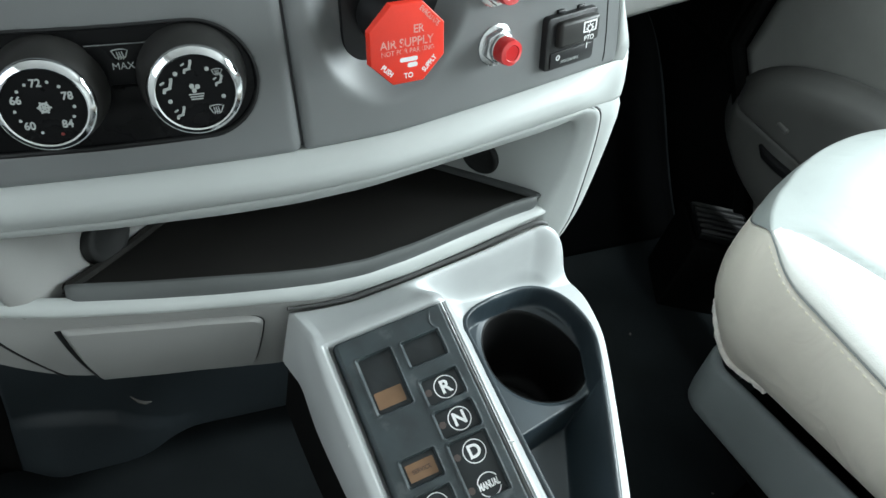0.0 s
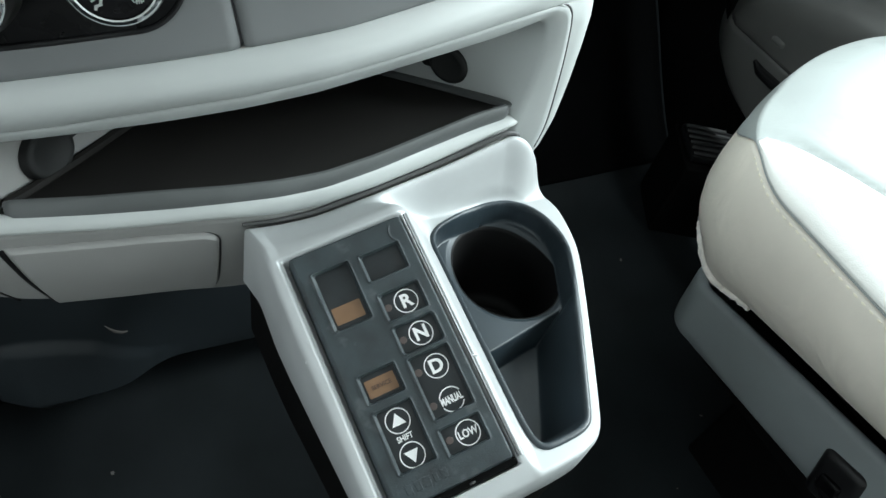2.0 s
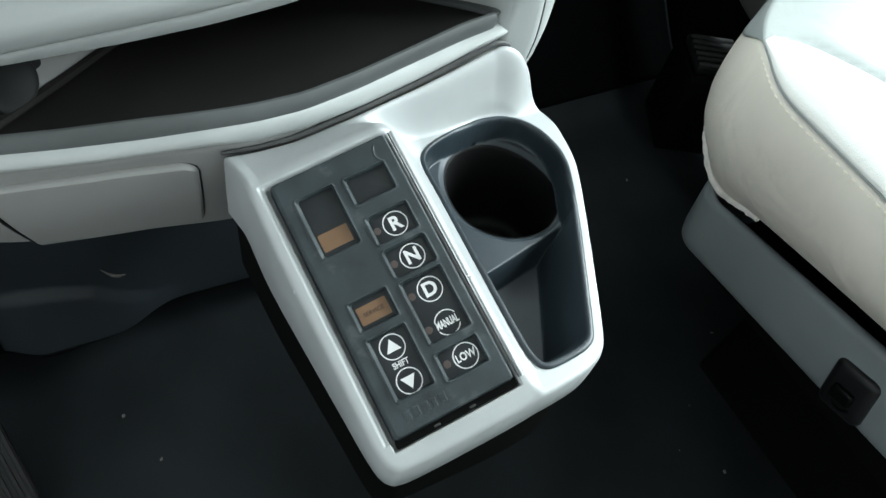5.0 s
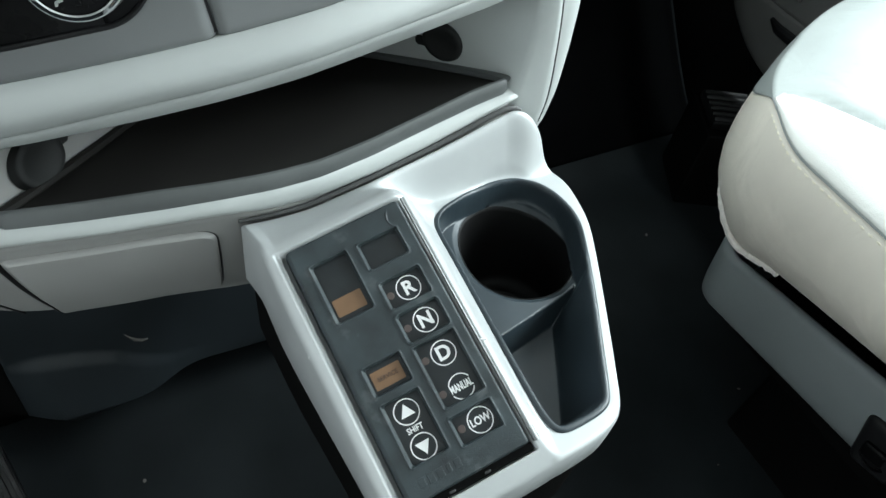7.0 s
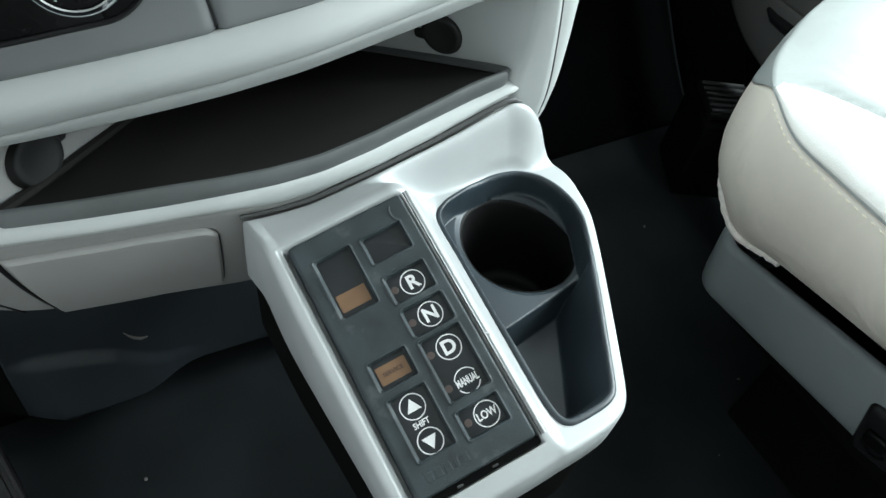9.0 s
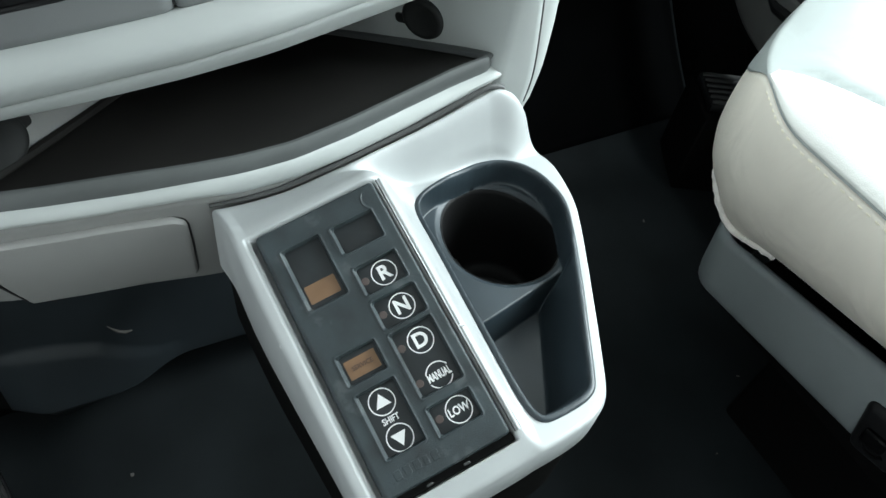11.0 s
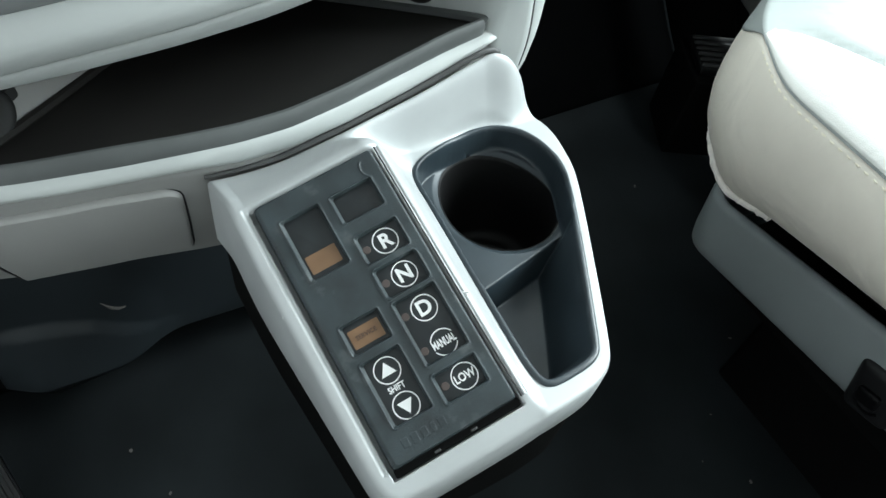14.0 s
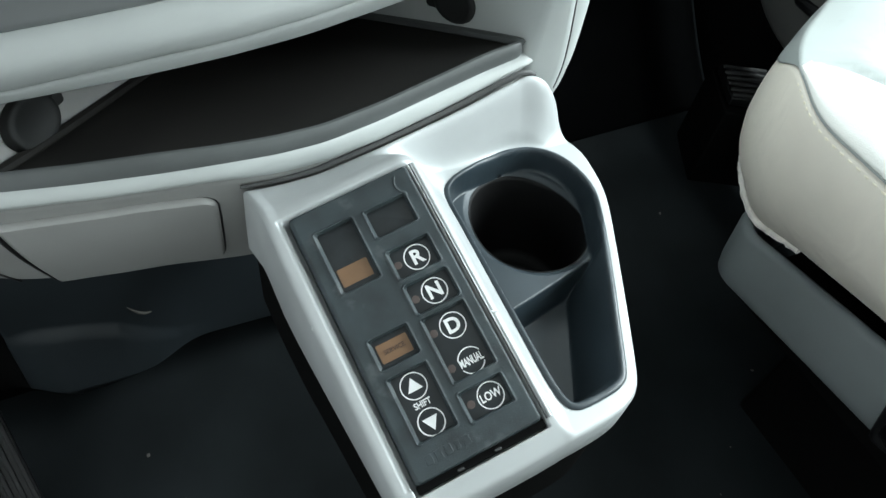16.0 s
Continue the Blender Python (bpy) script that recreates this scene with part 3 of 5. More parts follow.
rowsd = []
for s in np.linspace(0, 1, 30):
    row = []
    for u in np.concatenate([np.linspace(0, 0.90, 40), 0.915 + 0.085 * np.sin(np.linspace(0, math.pi / 2, 14))]):
        e = min(min(u, 1 - u) * 0.15, min(s, 1 - s) * 0.1)
        row.append(drawer_point(u, s, -0.0042 + 0.0040 * max(0, 1 - e / 0.0026) ** 2))
    rowsd.append(row)
sheet("drawer_front", rowsd, TAUPE, dash, "grey drawer front", thick=0.004)
gp = []
for s in np.linspace(0, 1, 14):
    x, z = -0.2690 + 0.025 * s, 0.654 - 0.100 * s
    gp.append((x, face_y(x, z) - 0.0006, z))
part("drawer_gap", tube(gp, [0.0030 - 0.0018 * k / 13 for k in range(14)], 6), BLACK, dash, "dark finger gap of the drawer")
loop = [(u, 0.0) for u in np.linspace(0.90, 0.99, 8)] + [(1.0, q) for q in np.linspace(0.0, 1.0, 14)] + [(u, 1.0) for u in np.linspace(0.99, 0.92, 6)]
gp = [Vector(drawer_point(u, q, -0.0004)) + Vector((0.0017 * max(0, (u - 0.9) / 0.1), 0, 0.0008 if q == 0 else 0)) for u, q in loop]
part("drawer_gap", tube(gp, [0.0006 + 0.0017 * math.sin(math.pi * (k + 1) / (len(gp) + 1)) ** 0.8 for k in range(len(gp))], 6), BLACK, dash, "dark finger gap of the drawer")
gp = []
for s in np.linspace(0, 1, 16):
    x, z = -0.332 + 0.062 * s, 0.676 - 0.114 * s + 0.003 * math.sin(3.1 * s)
    gp.append((x, face_y(x, z) - 0.0006, z))
part("panel_joint", tube(gp, 0.0016, 6), BLACK, dash)

# control panels above the band, either side of an upright joint
ZTOP = 1.03


def seam_x(z):
    return -0.0865 - 0.165 * (z - 0.84)


def stadium(x, z):
    """Signed distance to the climate panel's outline on the fascia."""
    ax, az, bx, bz = -0.60, 0.8168, -0.1580, 0.8902
    ex, ez = bx - ax, bz - az
    t = min(1, max(0, ((x - ax) * ex + (z - az) * ez) / (ex * ex + ez * ez)))
    return math.hypot(x - ax - t * ex, z - az - t * ez) - 0.0392


rows = []
for s in np.linspace(0, 1, 130):
    row = []
    for u in np.linspace(0, 1, 300):
        zt = ZTOP
        x = -0.60 + (seam_x(zB(-0.09) + s * 0.19) - 0.0012 + 0.60) * u
        z = zB(x) + 0.0008 + s * (zt - zB(x))
        d = stadium(x, z)
        y = fascia_y(x, z) + 0.002 * max(0, 1 - s / 0.03) ** 2 + 0.0035 * float(step((0.0010 - d) / 0.0022)) + 0.003 * max(0, (u - 0.985) / 0.015) ** 2
        row.append((x, y, z))
    rows.append(row)
sheet("control_panel", rows, FASCIA, dash, "charcoal climate control panel", thick=0.002)
rows = []
for s in np.linspace(0, 1, 90):
    row = []
    for u in np.linspace(0, 1, 110):
        xa = seam_x(zB(-0.09) + s * 0.19) + 0.0012
        x = xa + (0.2058 - 0.27 * max(0, zB(0.2) + s * (ZTOP - zB(0.2)) - 0.894) - xa) * u
        z = zB(x) + 0.0008 + s * (ZTOP - zB(x))
        q = math.hypot((x + 0.026) / 0.056, (z - 0.960) / 0.078)
        y = fascia_y(x, z) + 0.002 * max(0, 1 - s / 0.03) ** 2 + 0.020 * float(step((1.14 - q) / 0.38)) + 0.003 * max(0, 1 - u / 0.02) ** 2
        row.append((x, y, z))
    rows.append(row)
sheet("control_panel", rows, FASCIA, dash, "charcoal switch panel with a dished recess", thick=0.002)
jp = [(seam_x(z), fascia_y(seam_x(z), z) + 0.004, z) for z in np.linspace(0.842, ZTOP, 12)]
part("panel_joint", tube(jp, 0.0025, 6), BLACK, dash)
rails = []
for z in np.linspace(0.874, ZTOP, 16):
    xf = 0.2060 - 0.27 * max(0, z - 0.894) - 0.006 * max(0, (0.894 - z) / 0.03)
    xs_ = xf + float(np.interp(z, (0.866, 0.89, 0.905, 0.936, 1.03), (0.0170, 0.0145, 0.012, 0.0045, 0.0045)))
    yf = fascia_y(xf, z) + 0.006 * max(0, (0.888 - z) / 0.014)
    rails.append([(xf - 0.002, yf + 0.006, z), (xf, yf + 0.0005, z), (xf + 0.002, yf - 0.0012, z), (xs_ - 0.0015, yf - 0.0005, z), (xs_ - 0.0003, yf + 0.0025, z), (xs_ + 0.001, yf + 0.008, z), (xs_ + 0.001, yf + 0.02, z), (xs_ - 0.02, 0.42, z)])
sheet("end_trim", rails, LIGHT, dash, angle=60)
# top of the dash
top = [[(x, fascia_y(min(x, 0.2), ZTOP) - 0.004 + s * (1.11 - fascia_y(min(x, 0.2), ZTOP)), ZTOP + 0.01 + 0.09 * math.sin(math.pi * min(1, s * 2.2) / 2) - 0.03 * s) for x in np.linspace(-0.62, 0.24, 40)] for s in np.linspace(0, 1, 20)]
sheet("dash_top", top, FASCIA, dash, "charcoal dash top", thick=0.006)

# black slot above the climate panel
part("upper_slot", slab([(0.0, 0.0), (0.045, 0.0085), (0.052, 0.016), (0.052, 0.07), (-0.25, 0.03), (-0.25, -0.047)], -0.003, 0.0012, 0.0006), GLOSS, dash, "glossy black panel above the climate controls").matrix_world = Matrix.Translation((-0.2330, fascia_y(-0.233, 0.945), 0.945)) @ Euler((radians(76), 0, radians(-9.5))).to_matrix().to_4x4()
jr = [(x, fascia_y(x, z) - 0.0004, z) for x, z in ((0.1795, 0.937), (0.1865, 0.910), (0.1900, 0.893), (0.1905, 0.884))]
part("panel_joint", tube(jr, 0.0011, 6), BLACK, dash)

# passenger side of the dash, over the dark footwell
pdash = thing("passenger_dash", "dark grey passenger side dashboard above the footwell", "dashboard")
rows = []
for z, y in ((0.745, 1.05), (0.742, 0.53), (0.748, 0.500), (0.77, 0.482), (0.85, 0.47), (0.97, 0.49), (1.05, 0.53), (1.10, 0.60), (1.12, 1.10)):
    rows.append([(x, y - 0.03 + 0.10 * (x - 0.5), z + 0.16 * (x - 0.53) * (1 if z < 0.9 else 0)) for x in np.linspace(0.275, 1.15, 30)])
sheet("glovebox_panel", rows, DOORUPPER, pdash, thick=0.006)

# trim below the dash
kick = thing("lower_trim", "dark blue-grey trim panel below the dash, meeting the floor", "trim panel")


def kick_y(x, z):
    top = float(np.interp(x, (-0.42, -0.31, -0.27, -0.225, -0.20, -0.15), (0.262, 0.255, 0.242, 0.220, 0.195, 0.150)))
    belly = (0.010 * float(step((top - z) / 0.024)) + 0.22 * max(0, top - z - 0.008)) * float(step((x + 0.38) / 0.08)) * float(step((-0.10 - x) / 0.11))
    return 0.362 + 0.012 * float(step((x + 0.2) / 0.08)) - belly


KICK_LOW = curve((-0.62, -0.33, -0.27, -0.21, -0.14, -0.05), (0.150, 0.138, 0.129, 0.119, 0.105, 0.098), 0.05)
kx = np.linspace(-0.62, 0.13, 160)
rows = [[(x, kick_y(x, 0.60 + (KICK_LOW(x) - 0.60) * s), 0.60 + (KICK_LOW(x) - 0.60) * s) for x in kx] for s in np.linspace(0, 1, 160)]
rows += [[(x, kick_y(x, KICK_LOW(x)) + dy, (KICK_LOW(x) - 0.008) * dz) for x in kx] for dy, dz in ((0.004, 1.02), (0.014, 1.0), (0.06, 1.0), (0.07, 0.0))]
rows = np.array(rows)
# same panel split in two: left end near-black to stand for shadow
edge = int(np.searchsorted(kx, -0.352))
sheet("panel", rows[:, edge:], KICK, kick, thick=0.004, angle=180)
sheet("shaded_panel_end", rows[:, :edge + 1], DULL, kick, "left end of the trim panel, its shade put into a near-black colour", thick=0.004, angle=180)
part("scuff", tube([(x, kick_y(x, z) - 0.0025, z) for x, z in ((-0.2055, 0.243), (-0.200, 0.233), (-0.194, 0.224), (-0.186, 0.217), (-0.178, 0.2145))], [0.0006, 0.0016, 0.0026, 0.0026, 0.0010], 8), SCUFF, kick, "pale scuff mark")

# pedal in the driver's footwell
pedal = thing("accelerator_pedal", "black ribbed accelerator pedal standing on the floor", "pedal")
pm = Matrix.Translation((-0.415, 0.245, 0.105)) @ Euler((radians(38), 0, radians(9))).to_matrix().to_4x4()
pl = part("plate", box(0.075, 0.25, 0.012, 0.004), BLACK, pedal)
pl.matrix_world = pm
for k in range(6):
    rb_ = part("rib", box(0.0065, 0.235, 0.006, 0.002, 2), BLACK, pl)
    rb_.location = (-0.031 + 0.0125 * k, 0, 0.0075)
part("arm", tube([(-0.415, 0.27, 0.11), (-0.415, 0.33, 0.12), (-0.415, 0.38, 0.2), (-0.41, 0.42, 0.3)], 0.011), BLACK, pedal)
part("base", box(0.06, 0.05, 0.02, 0.004, at=(-0.41, 0.155, 0.01)), BLACK, pedal)

# ---------------------------------------------------------------- shifter console
# the keypad's own axes: u across, v towards the dash, n out of its face
PADM = Matrix(((0.9588, -0.0827, -0.2718, 0), (0.0, 0.9567, -0.2912, 0), (0.2841, 0.2792, 0.9172, 0.70), (0, 0, 0, 1)))
console = thing("shifter_console", "pale grey moulded console on the dash with a cup holder", "console")

outline = smoothpoly([(-0.0895, 0.1265), (-0.0895, 0.118), (-0.0885, 0.07), (-0.0860, 0.02), (-0.0810, -0.03), (-0.0755, -0.09), (-0.0715, -0.137), (-0.0670, -0.149), (-0.0580, -0.1545), (0.045, -0.1555), (0.088, -0.1515), (0.106, -0.1455), (0.1165, -0.1365), (0.1245, -0.1240), (0.1460, -0.0860), (0.1860, -0.0130), (0.2060, 0.0260), (0.2130, 0.045), (0.2185, 0.070), (0.2205, 0.086), (0.2185, 0.101), (0.2140, 0.1110), (0.2110, 0.120), (0.2095, 0.1335), (0.2030, 0.1430), (0.190, 0.1445), (0.150, 0.1425), (0.09, 0.138), (0.03, 0.1320), (-0.015, 0.1265), (-0.045, 0.1250), (-0.080, 0.1252)], 2)
liner_edge = smoothpoly([(0.0665, 0.035), (0.0695, 0.078), (0.0765, 0.0925), (0.092, 0.1025), (0.122, 0.1105), (0.150, 0.1145), (0.173, 0.1115), (0.191, 0.099), (0.2005, 0.0795), (0.2030, 0.055), (0.1995, 0.035), (0.188, 0.010), (0.162, -0.039), (0.137, -0.083), (0.1145, -0.1225), (0.108, -0.1310), (0.096, -0.1360), (0.066, -0.1385), (0.0575, -0.1345), (0.0545, -0.125), (0.0543, -0.108), (0.0600, -0.040)], 2)
RES = 0.0009
gx, gy = np.meshgrid(np.arange(-0.100, 0.224, RES), np.arange(-0.164, 0.150, RES))


def pad_uv(x, y):
    """Keypad axes of a point on the keypad's plane above x, y."""
    z = 0.2963 * x + 0.3175 * y
    return 0.9588 * x + 0.2841 * z, -0.0827 * x + 0.9567 * y + 0.2792 * z


C_X = np.linspace(-0.11, 0.23, 120)
C_Y, C_Z = np.array([yC(q) for q in C_X]), np.array([zC(q) for q in C_X])


def shell_height(x, y):
    plateau = 0.6995 + 0.2963 * x + 0.3175 * y
    ys, zs = np.interp(x, C_X, C_Y), np.interp(x, C_X, C_Z)
    rise = (0.6995 + 0.2963 * np.minimum(x, 0.06) + 0.3175 * 0.074 - zs) / (ys - 0.074)
    high = softmin(plateau, zs + np.clip(rise, 0.55, 1.0) * (ys - y), 0.010) - 28.0 * np.maximum(0, x - 0.169) ** 2
    deck = 0.657 - 0.06 * y
    from_pad = 0.0254 - 0.0865 * y + 0.0050
    to_liner = np.minimum(0.0655, 0.0610 + 0.083 * y)
    slope = np.clip((x - from_pad) / np.maximum(0.006, to_liner - from_pad), -1, 2)
    slope = softmin(slope, np.ones_like(slope), 0.45)
    slope = -softmin(-slope, np.zeros_like(slope), 0.28)
    brow = np.maximum(0.125, ys - 0.0060) - 0.006 * step((x - 0.165) / 0.03)
    foot = 0.1165 - 0.004 * step((x - 0.165) / 0.03)
    back = (brow - y) / np.maximum(0.010, brow - foot)
    back = softmin(np.clip(back, -1, 2), np.ones_like(y), 0.5)
    back = np.maximum(0, -softmin(-back, np.zeros_like(y), 0.25))
    wall = np.clip(slope * back, 0, 1)
    z = high * (1 - wall) + deck * wall
    # keypad well, and the stepped edge beside it
    u, v = pad_uv(x, y)
    du = np.maximum(np.abs(u + 0.0238) - 0.0500, np.abs(v + 0.0390) - 0.1070)
    z = z - 0.0016 * step((0.0055 - du) / 0.0016) * (np.abs(v + 0.035) < 0.105)
    z = z - 0.016 * step((0.0008 - du) / 0.0022)
    return z


R0 = 0.0042
d = inside(outline, gx, gy)
gry, grx = np.gradient(d, RES)
gl = np.maximum(1e-6, np.hypot(grx, gry))
over = np.clip(d, 0, None)
sx_, sy_ = gx - over * grx / gl, gy - over * gry / gl
gz = shell_height(sx_, sy_)
dd = np.minimum(d, 0)
gz = gz - np.where(dd > -R0, R0 - np.sqrt(np.maximum(0, R0**2 - (dd + R0) ** 2)), 0)
ld = inside(liner_edge, gx, gy)
sink = 0.657 - 0.06 * sy_
gz = np.where(ld < 0.008, sink + (gz - sink) * step((ld + 0.002) / 0.010), gz) - 0.004 * step((0.0005 - ld) / 0.003)
cell = (np.minimum.reduce([d[:-1, :-1], d[1:, 1:], d[1:, :-1], d[:-1, 1:]]) < 0) & (ld[:-1, :-1] > -0.0040)
sheet("shell", np.stack([sx_, sy_, gz], -1), SILVER, console, "pale grey satin shell", thick=0, keep=cell, angle=180)
# side walls below the shell's rounded edge, and the underside
ring_o = np.concatenate([[a + (b - a) * k / 4 for k in range(4)] for a, b in zip(outline, np.roll(outline, -1, 0))])
ex = np.roll(ring_o, -1, 0) - np.roll(ring_o, 1, 0)
nrm = np.stack([ex[:, 1], -ex[:, 0]], 1) / np.maximum(1e-9, np.hypot(ex[:, 0], ex[:, 1]))[:, None]
area2 = np.sum(ring_o[:, 0] * np.roll(ring_o[:, 1], -1) - np.roll(ring_o[:, 0], -1) * ring_o[:, 1])
nrm = nrm if area2 > 0 else -nrm
zt = shell_height(ring_o[:, 0], ring_o[:, 1]) - R0
leftness = step((-0.045 - ring_o[:, 0]) / 0.03)
fall = leftness * np.clip(np.interp(ring_o[:, 1], (-0.150, -0.110, -0.035, 0.040), (0.024, 0.036, 0.056, 0.072)), 0.006, 0.075) + (1 - leftness) * 0.032
rows = []
for q, off in ((0.0, -0.0004), (0.02, 0.0), (0.5, 0.0002), (0.93, 0.0), (0.98, -0.0012), (1.0, -0.0035)):
    rows.append(np.column_stack([ring_o + nrm * off, zt - fall * q]))
rows = np.array(rows)
rows = np.concatenate([rows, rows[:, :1]], 1)
sheet("side_wall", rows, SILVER, console, thick=0, angle=50)
cen = np.array([0.05, 0.0])
rows = []
for q, z in ((0.02, None), (0.035, None), (0.05, 0.53), (0.95, 0.528)):
    rows.append(np.column_stack([ring_o + (cen - ring_o) * q, (zt - fall + 0.001) if z is None else np.full(len(ring_o), z)]))
rows = np.array(rows)
rows = np.concatenate([rows, rows[:, :1]], 1)
# near-black below the pale shell: the shade underneath is put into colour
sheet("underside", rows, DULL, console, "underside, its shade put into a near-black colour", thick=0, angle=50)
part("foot_bracket", box(0.16, 0.10, 0.06, 0.01, at=(0.05, 0.10, 0.53)), BLACK, console)

# dark cord where the console meets the dash, standing for the gap's shadow
gk = [(x, yC(x) + 0.0022, zC(x) + 0.0022) for x in np.linspace(-0.090, 0.170, 50)] + [(0.178, yC(0.178) + 0.0016, zC(0.176) - 0.0002), (0.185, yC(0.185) + 0.0006, zC(0.176) - 0.004)]
part("joint_shade", tube(gk, [0.0016 + 0.0011 * min(1, k / 14) for k in range(len(gk))]), JOINT, console, "dark cord standing for the shadow gap between console and dash")

# rubber liner: cup deck in front, bin behind it
lres = 0.0009
lx, ly = np.meshgrid(np.arange(0.045, 0.2145, lres), np.arange(-0.148, 0.122, lres))
ld2 = inside(liner_edge, lx, ly)
deck = 0.657 - 0.06 * ly
rim = deck + 0.0022 * np.sqrt(np.clip(1 - ((ld2 + 0.0025) / 0.0035) ** 2, 0, 1)) - 0.010 * step((ld2 - 0.0005) / 0.003)
bin_line = -0.034 + 0.22 * (lx - 0.09)
tbin = step((bin_line - ly + 0.004) / 0.008)
floor_h = (deck - 0.024) * (1 - tbin) + (0.605 - 0.10 * (ly + 0.08) * 0.6) * tbin
CUP_X, CUP_Y, CUP_R, CUP_BACK = 0.1405, 0.0405, 0.0515, 1.30
cupr = np.hypot(lx - CUP_X, np.where(ly > CUP_Y, (ly - CUP_Y) / CUP_BACK, ly - CUP_Y))
snap = (cupr < CUP_R) & (cupr > CUP_R - 0.0012) & (ld2 < -0.0075)
lx, ly = np.where(snap, CUP_X + (lx - CUP_X) * CUP_R / cupr, lx), np.where(snap, CUP_Y + (ly - CUP_Y) * CUP_R / cupr, ly)
lz = rim + (floor_h - rim) * step((-0.0034 - ld2) / (0.0036 + 0.016 * tbin))
lz = lz - 0.003 * step((CUP_R + 0.006 - cupr) / 0.006) * (1 - tbin)
out_cup = cupr > CUP_R - 0.0012
keep = (ld2[:-1, :-1] < 0.0032) & (np.logical_and.reduce([out_cup[:-1, :-1], out_cup[1:, 1:], out_cup[1:, :-1], out_cup[:-1, 1:]]) | (ld2[:-1, :-1] > -0.0075))
sheet("liner", np.stack([lx, ly, lz], -1), LINER, console, "dark grey rubber bin liner", thick=0, keep=keep, angle=180)
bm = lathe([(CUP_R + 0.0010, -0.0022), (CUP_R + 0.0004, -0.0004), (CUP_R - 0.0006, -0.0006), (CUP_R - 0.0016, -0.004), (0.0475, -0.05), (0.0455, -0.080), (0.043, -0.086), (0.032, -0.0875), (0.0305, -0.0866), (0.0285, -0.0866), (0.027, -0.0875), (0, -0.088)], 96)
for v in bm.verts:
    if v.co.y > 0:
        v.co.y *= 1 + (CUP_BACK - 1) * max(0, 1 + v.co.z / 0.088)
cup = part("cup_holder", bm, WELL, console, "deep cup holder, its shade put into a near-black colour", angle=60)
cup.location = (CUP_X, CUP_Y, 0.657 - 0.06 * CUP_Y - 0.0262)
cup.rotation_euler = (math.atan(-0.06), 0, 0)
# beads beside the keypad, and the slot in front of it with two terminals
for u, r in ((0.0297, 0.0013), (0.0262 + 0.0007, 0.0006)):
    bd = part("rim_bead", tube([(u, v, 0.0) for v in np.linspace(-0.141, 0.066, 24)], r, 8), BLACK if u == 0.0262 + 0.0007 else SILVER, console)
    bd.matrix_world = PADM
nick = part("nick", box(0.0050, 0.0012, 0.0010, 0.0003, 1), WHITE, console, "small white nick")
nick.matrix_world = PADM @ pose(0.0300, -0.0608, 0.0016, 0, 0, -30)
gp_ = part("keypad_slot", box(0.0965, 0.0062, 0.004, 0.0008, 1), DULL, console, "black slot in front of the keypad")
gp_.matrix_world = PADM @ pose(-0.0238, -0.1428, -0.0035)
for u in (-0.040, -0.012):
    t = part("terminal", box(0.005, 0.0018, 0.003, 0.0006, 1), JOINT, console)
    t.matrix_world = PADM @ pose(u, -0.1436, -0.0014)

# ---------------------------------------------------------------- keypad
keypad = thing("shift_keypad", "black push-button gear selector keypad set into the console", "keypad")
keypad.matrix_world = PADM
WELLS = [
    # centre u, centre v, width, height, corner
    (-0.0442, 0.0228, 0.0305, 0.0490, 0.0015),
    (-0.0036, 0.0352, 0.0335, 0.0225, 0.0015),
    (-0.0026, 0.0004, 0.0335, 0.0225, 0.0015),
    (-0.0024, -0.0275, 0.0345, 0.0232, 0.0030),
    (-0.0024, -0.0676, 0.0335, 0.0495, 0.0015),
    (-0.0034, -0.1102, 0.0335, 0.0215, 0.0015),
    (-0.0437, -0.0508, 0.0303, 0.0225, 0.0015),
    (-0.0434, -0.0930, 0.0300, 0.0480, 0.0015),
]
pr_ = 0.0005
pu, pv = np.meshgrid(np.arange(-0.0735, 0.0262, pr_), np.arange(-0.1425, 0.0690, pr_))
pd = inside(np.array(rounded(0.0950, 0.2065, 0.0035, 5, -0.0238, -0.0370)), pu, pv)
edge_w = 0.0026 + 0.0022 * step((-0.066 - pu) / 0.003)
pz = 0.0022 - 0.0024 * step((pd + edge_w - 0.0004) / edge_w) ** 2 - np.maximum(0, pd) * 8
for cu, cv, w, h, r in WELLS:
    wd = np.hypot(np.maximum(np.abs(pu - cu) - w / 2 + r, 0), np.maximum(np.abs(pv - cv) - h / 2 + r, 0)) - r + np.minimum(np.maximum(np.abs(pu - cu) - w / 2 + r, np.abs(pv - cv) - h / 2 + r), 0)
    left_side = step((cu - w / 2 + 0.0035 - pu) / 0.0015)
    pz = pz + (0.0005 + 0.0005 * left_side) * np.exp(-((wd - 0.0004) / 0.0007) ** 2)
    pz = pz - 0.0036 * step((0.0001 - wd) / (0.0011 + 0.0016 * left_side))
# moulded scratch near the far edge
sc = np.hypot(pu - 0.0186, pv - 0.0540)
pz = pz + 0.0006 * np.exp(-((sc - 0.0090) / 0.0006) ** 2) * ((pu < 0.0150) & (pv < 0.0605) & (pv > 0.0455))
kp = (pd[:-1, :-1] < 0.0016)
sheet("housing", np.stack([pu, pv, pz], -1), PAD, keypad, "black grained keypad housing", thick=0, keep=kp, angle=180)
part("back_box", box(0.092, 0.202, 0.012, 0.002, at=(-0.0238, -0.0370, -0.0085)), BLACK, keypad)

KEYZ = -0.0011


def key(cu, cv, w, h):
    """A flat membrane key resting in its well."""
    return part("key", slab(rounded(w - 0.0018, h - 0.0018, 0.0012, 4, cu, cv), -0.002, KEYZ, 0.0003), KEY, keypad)


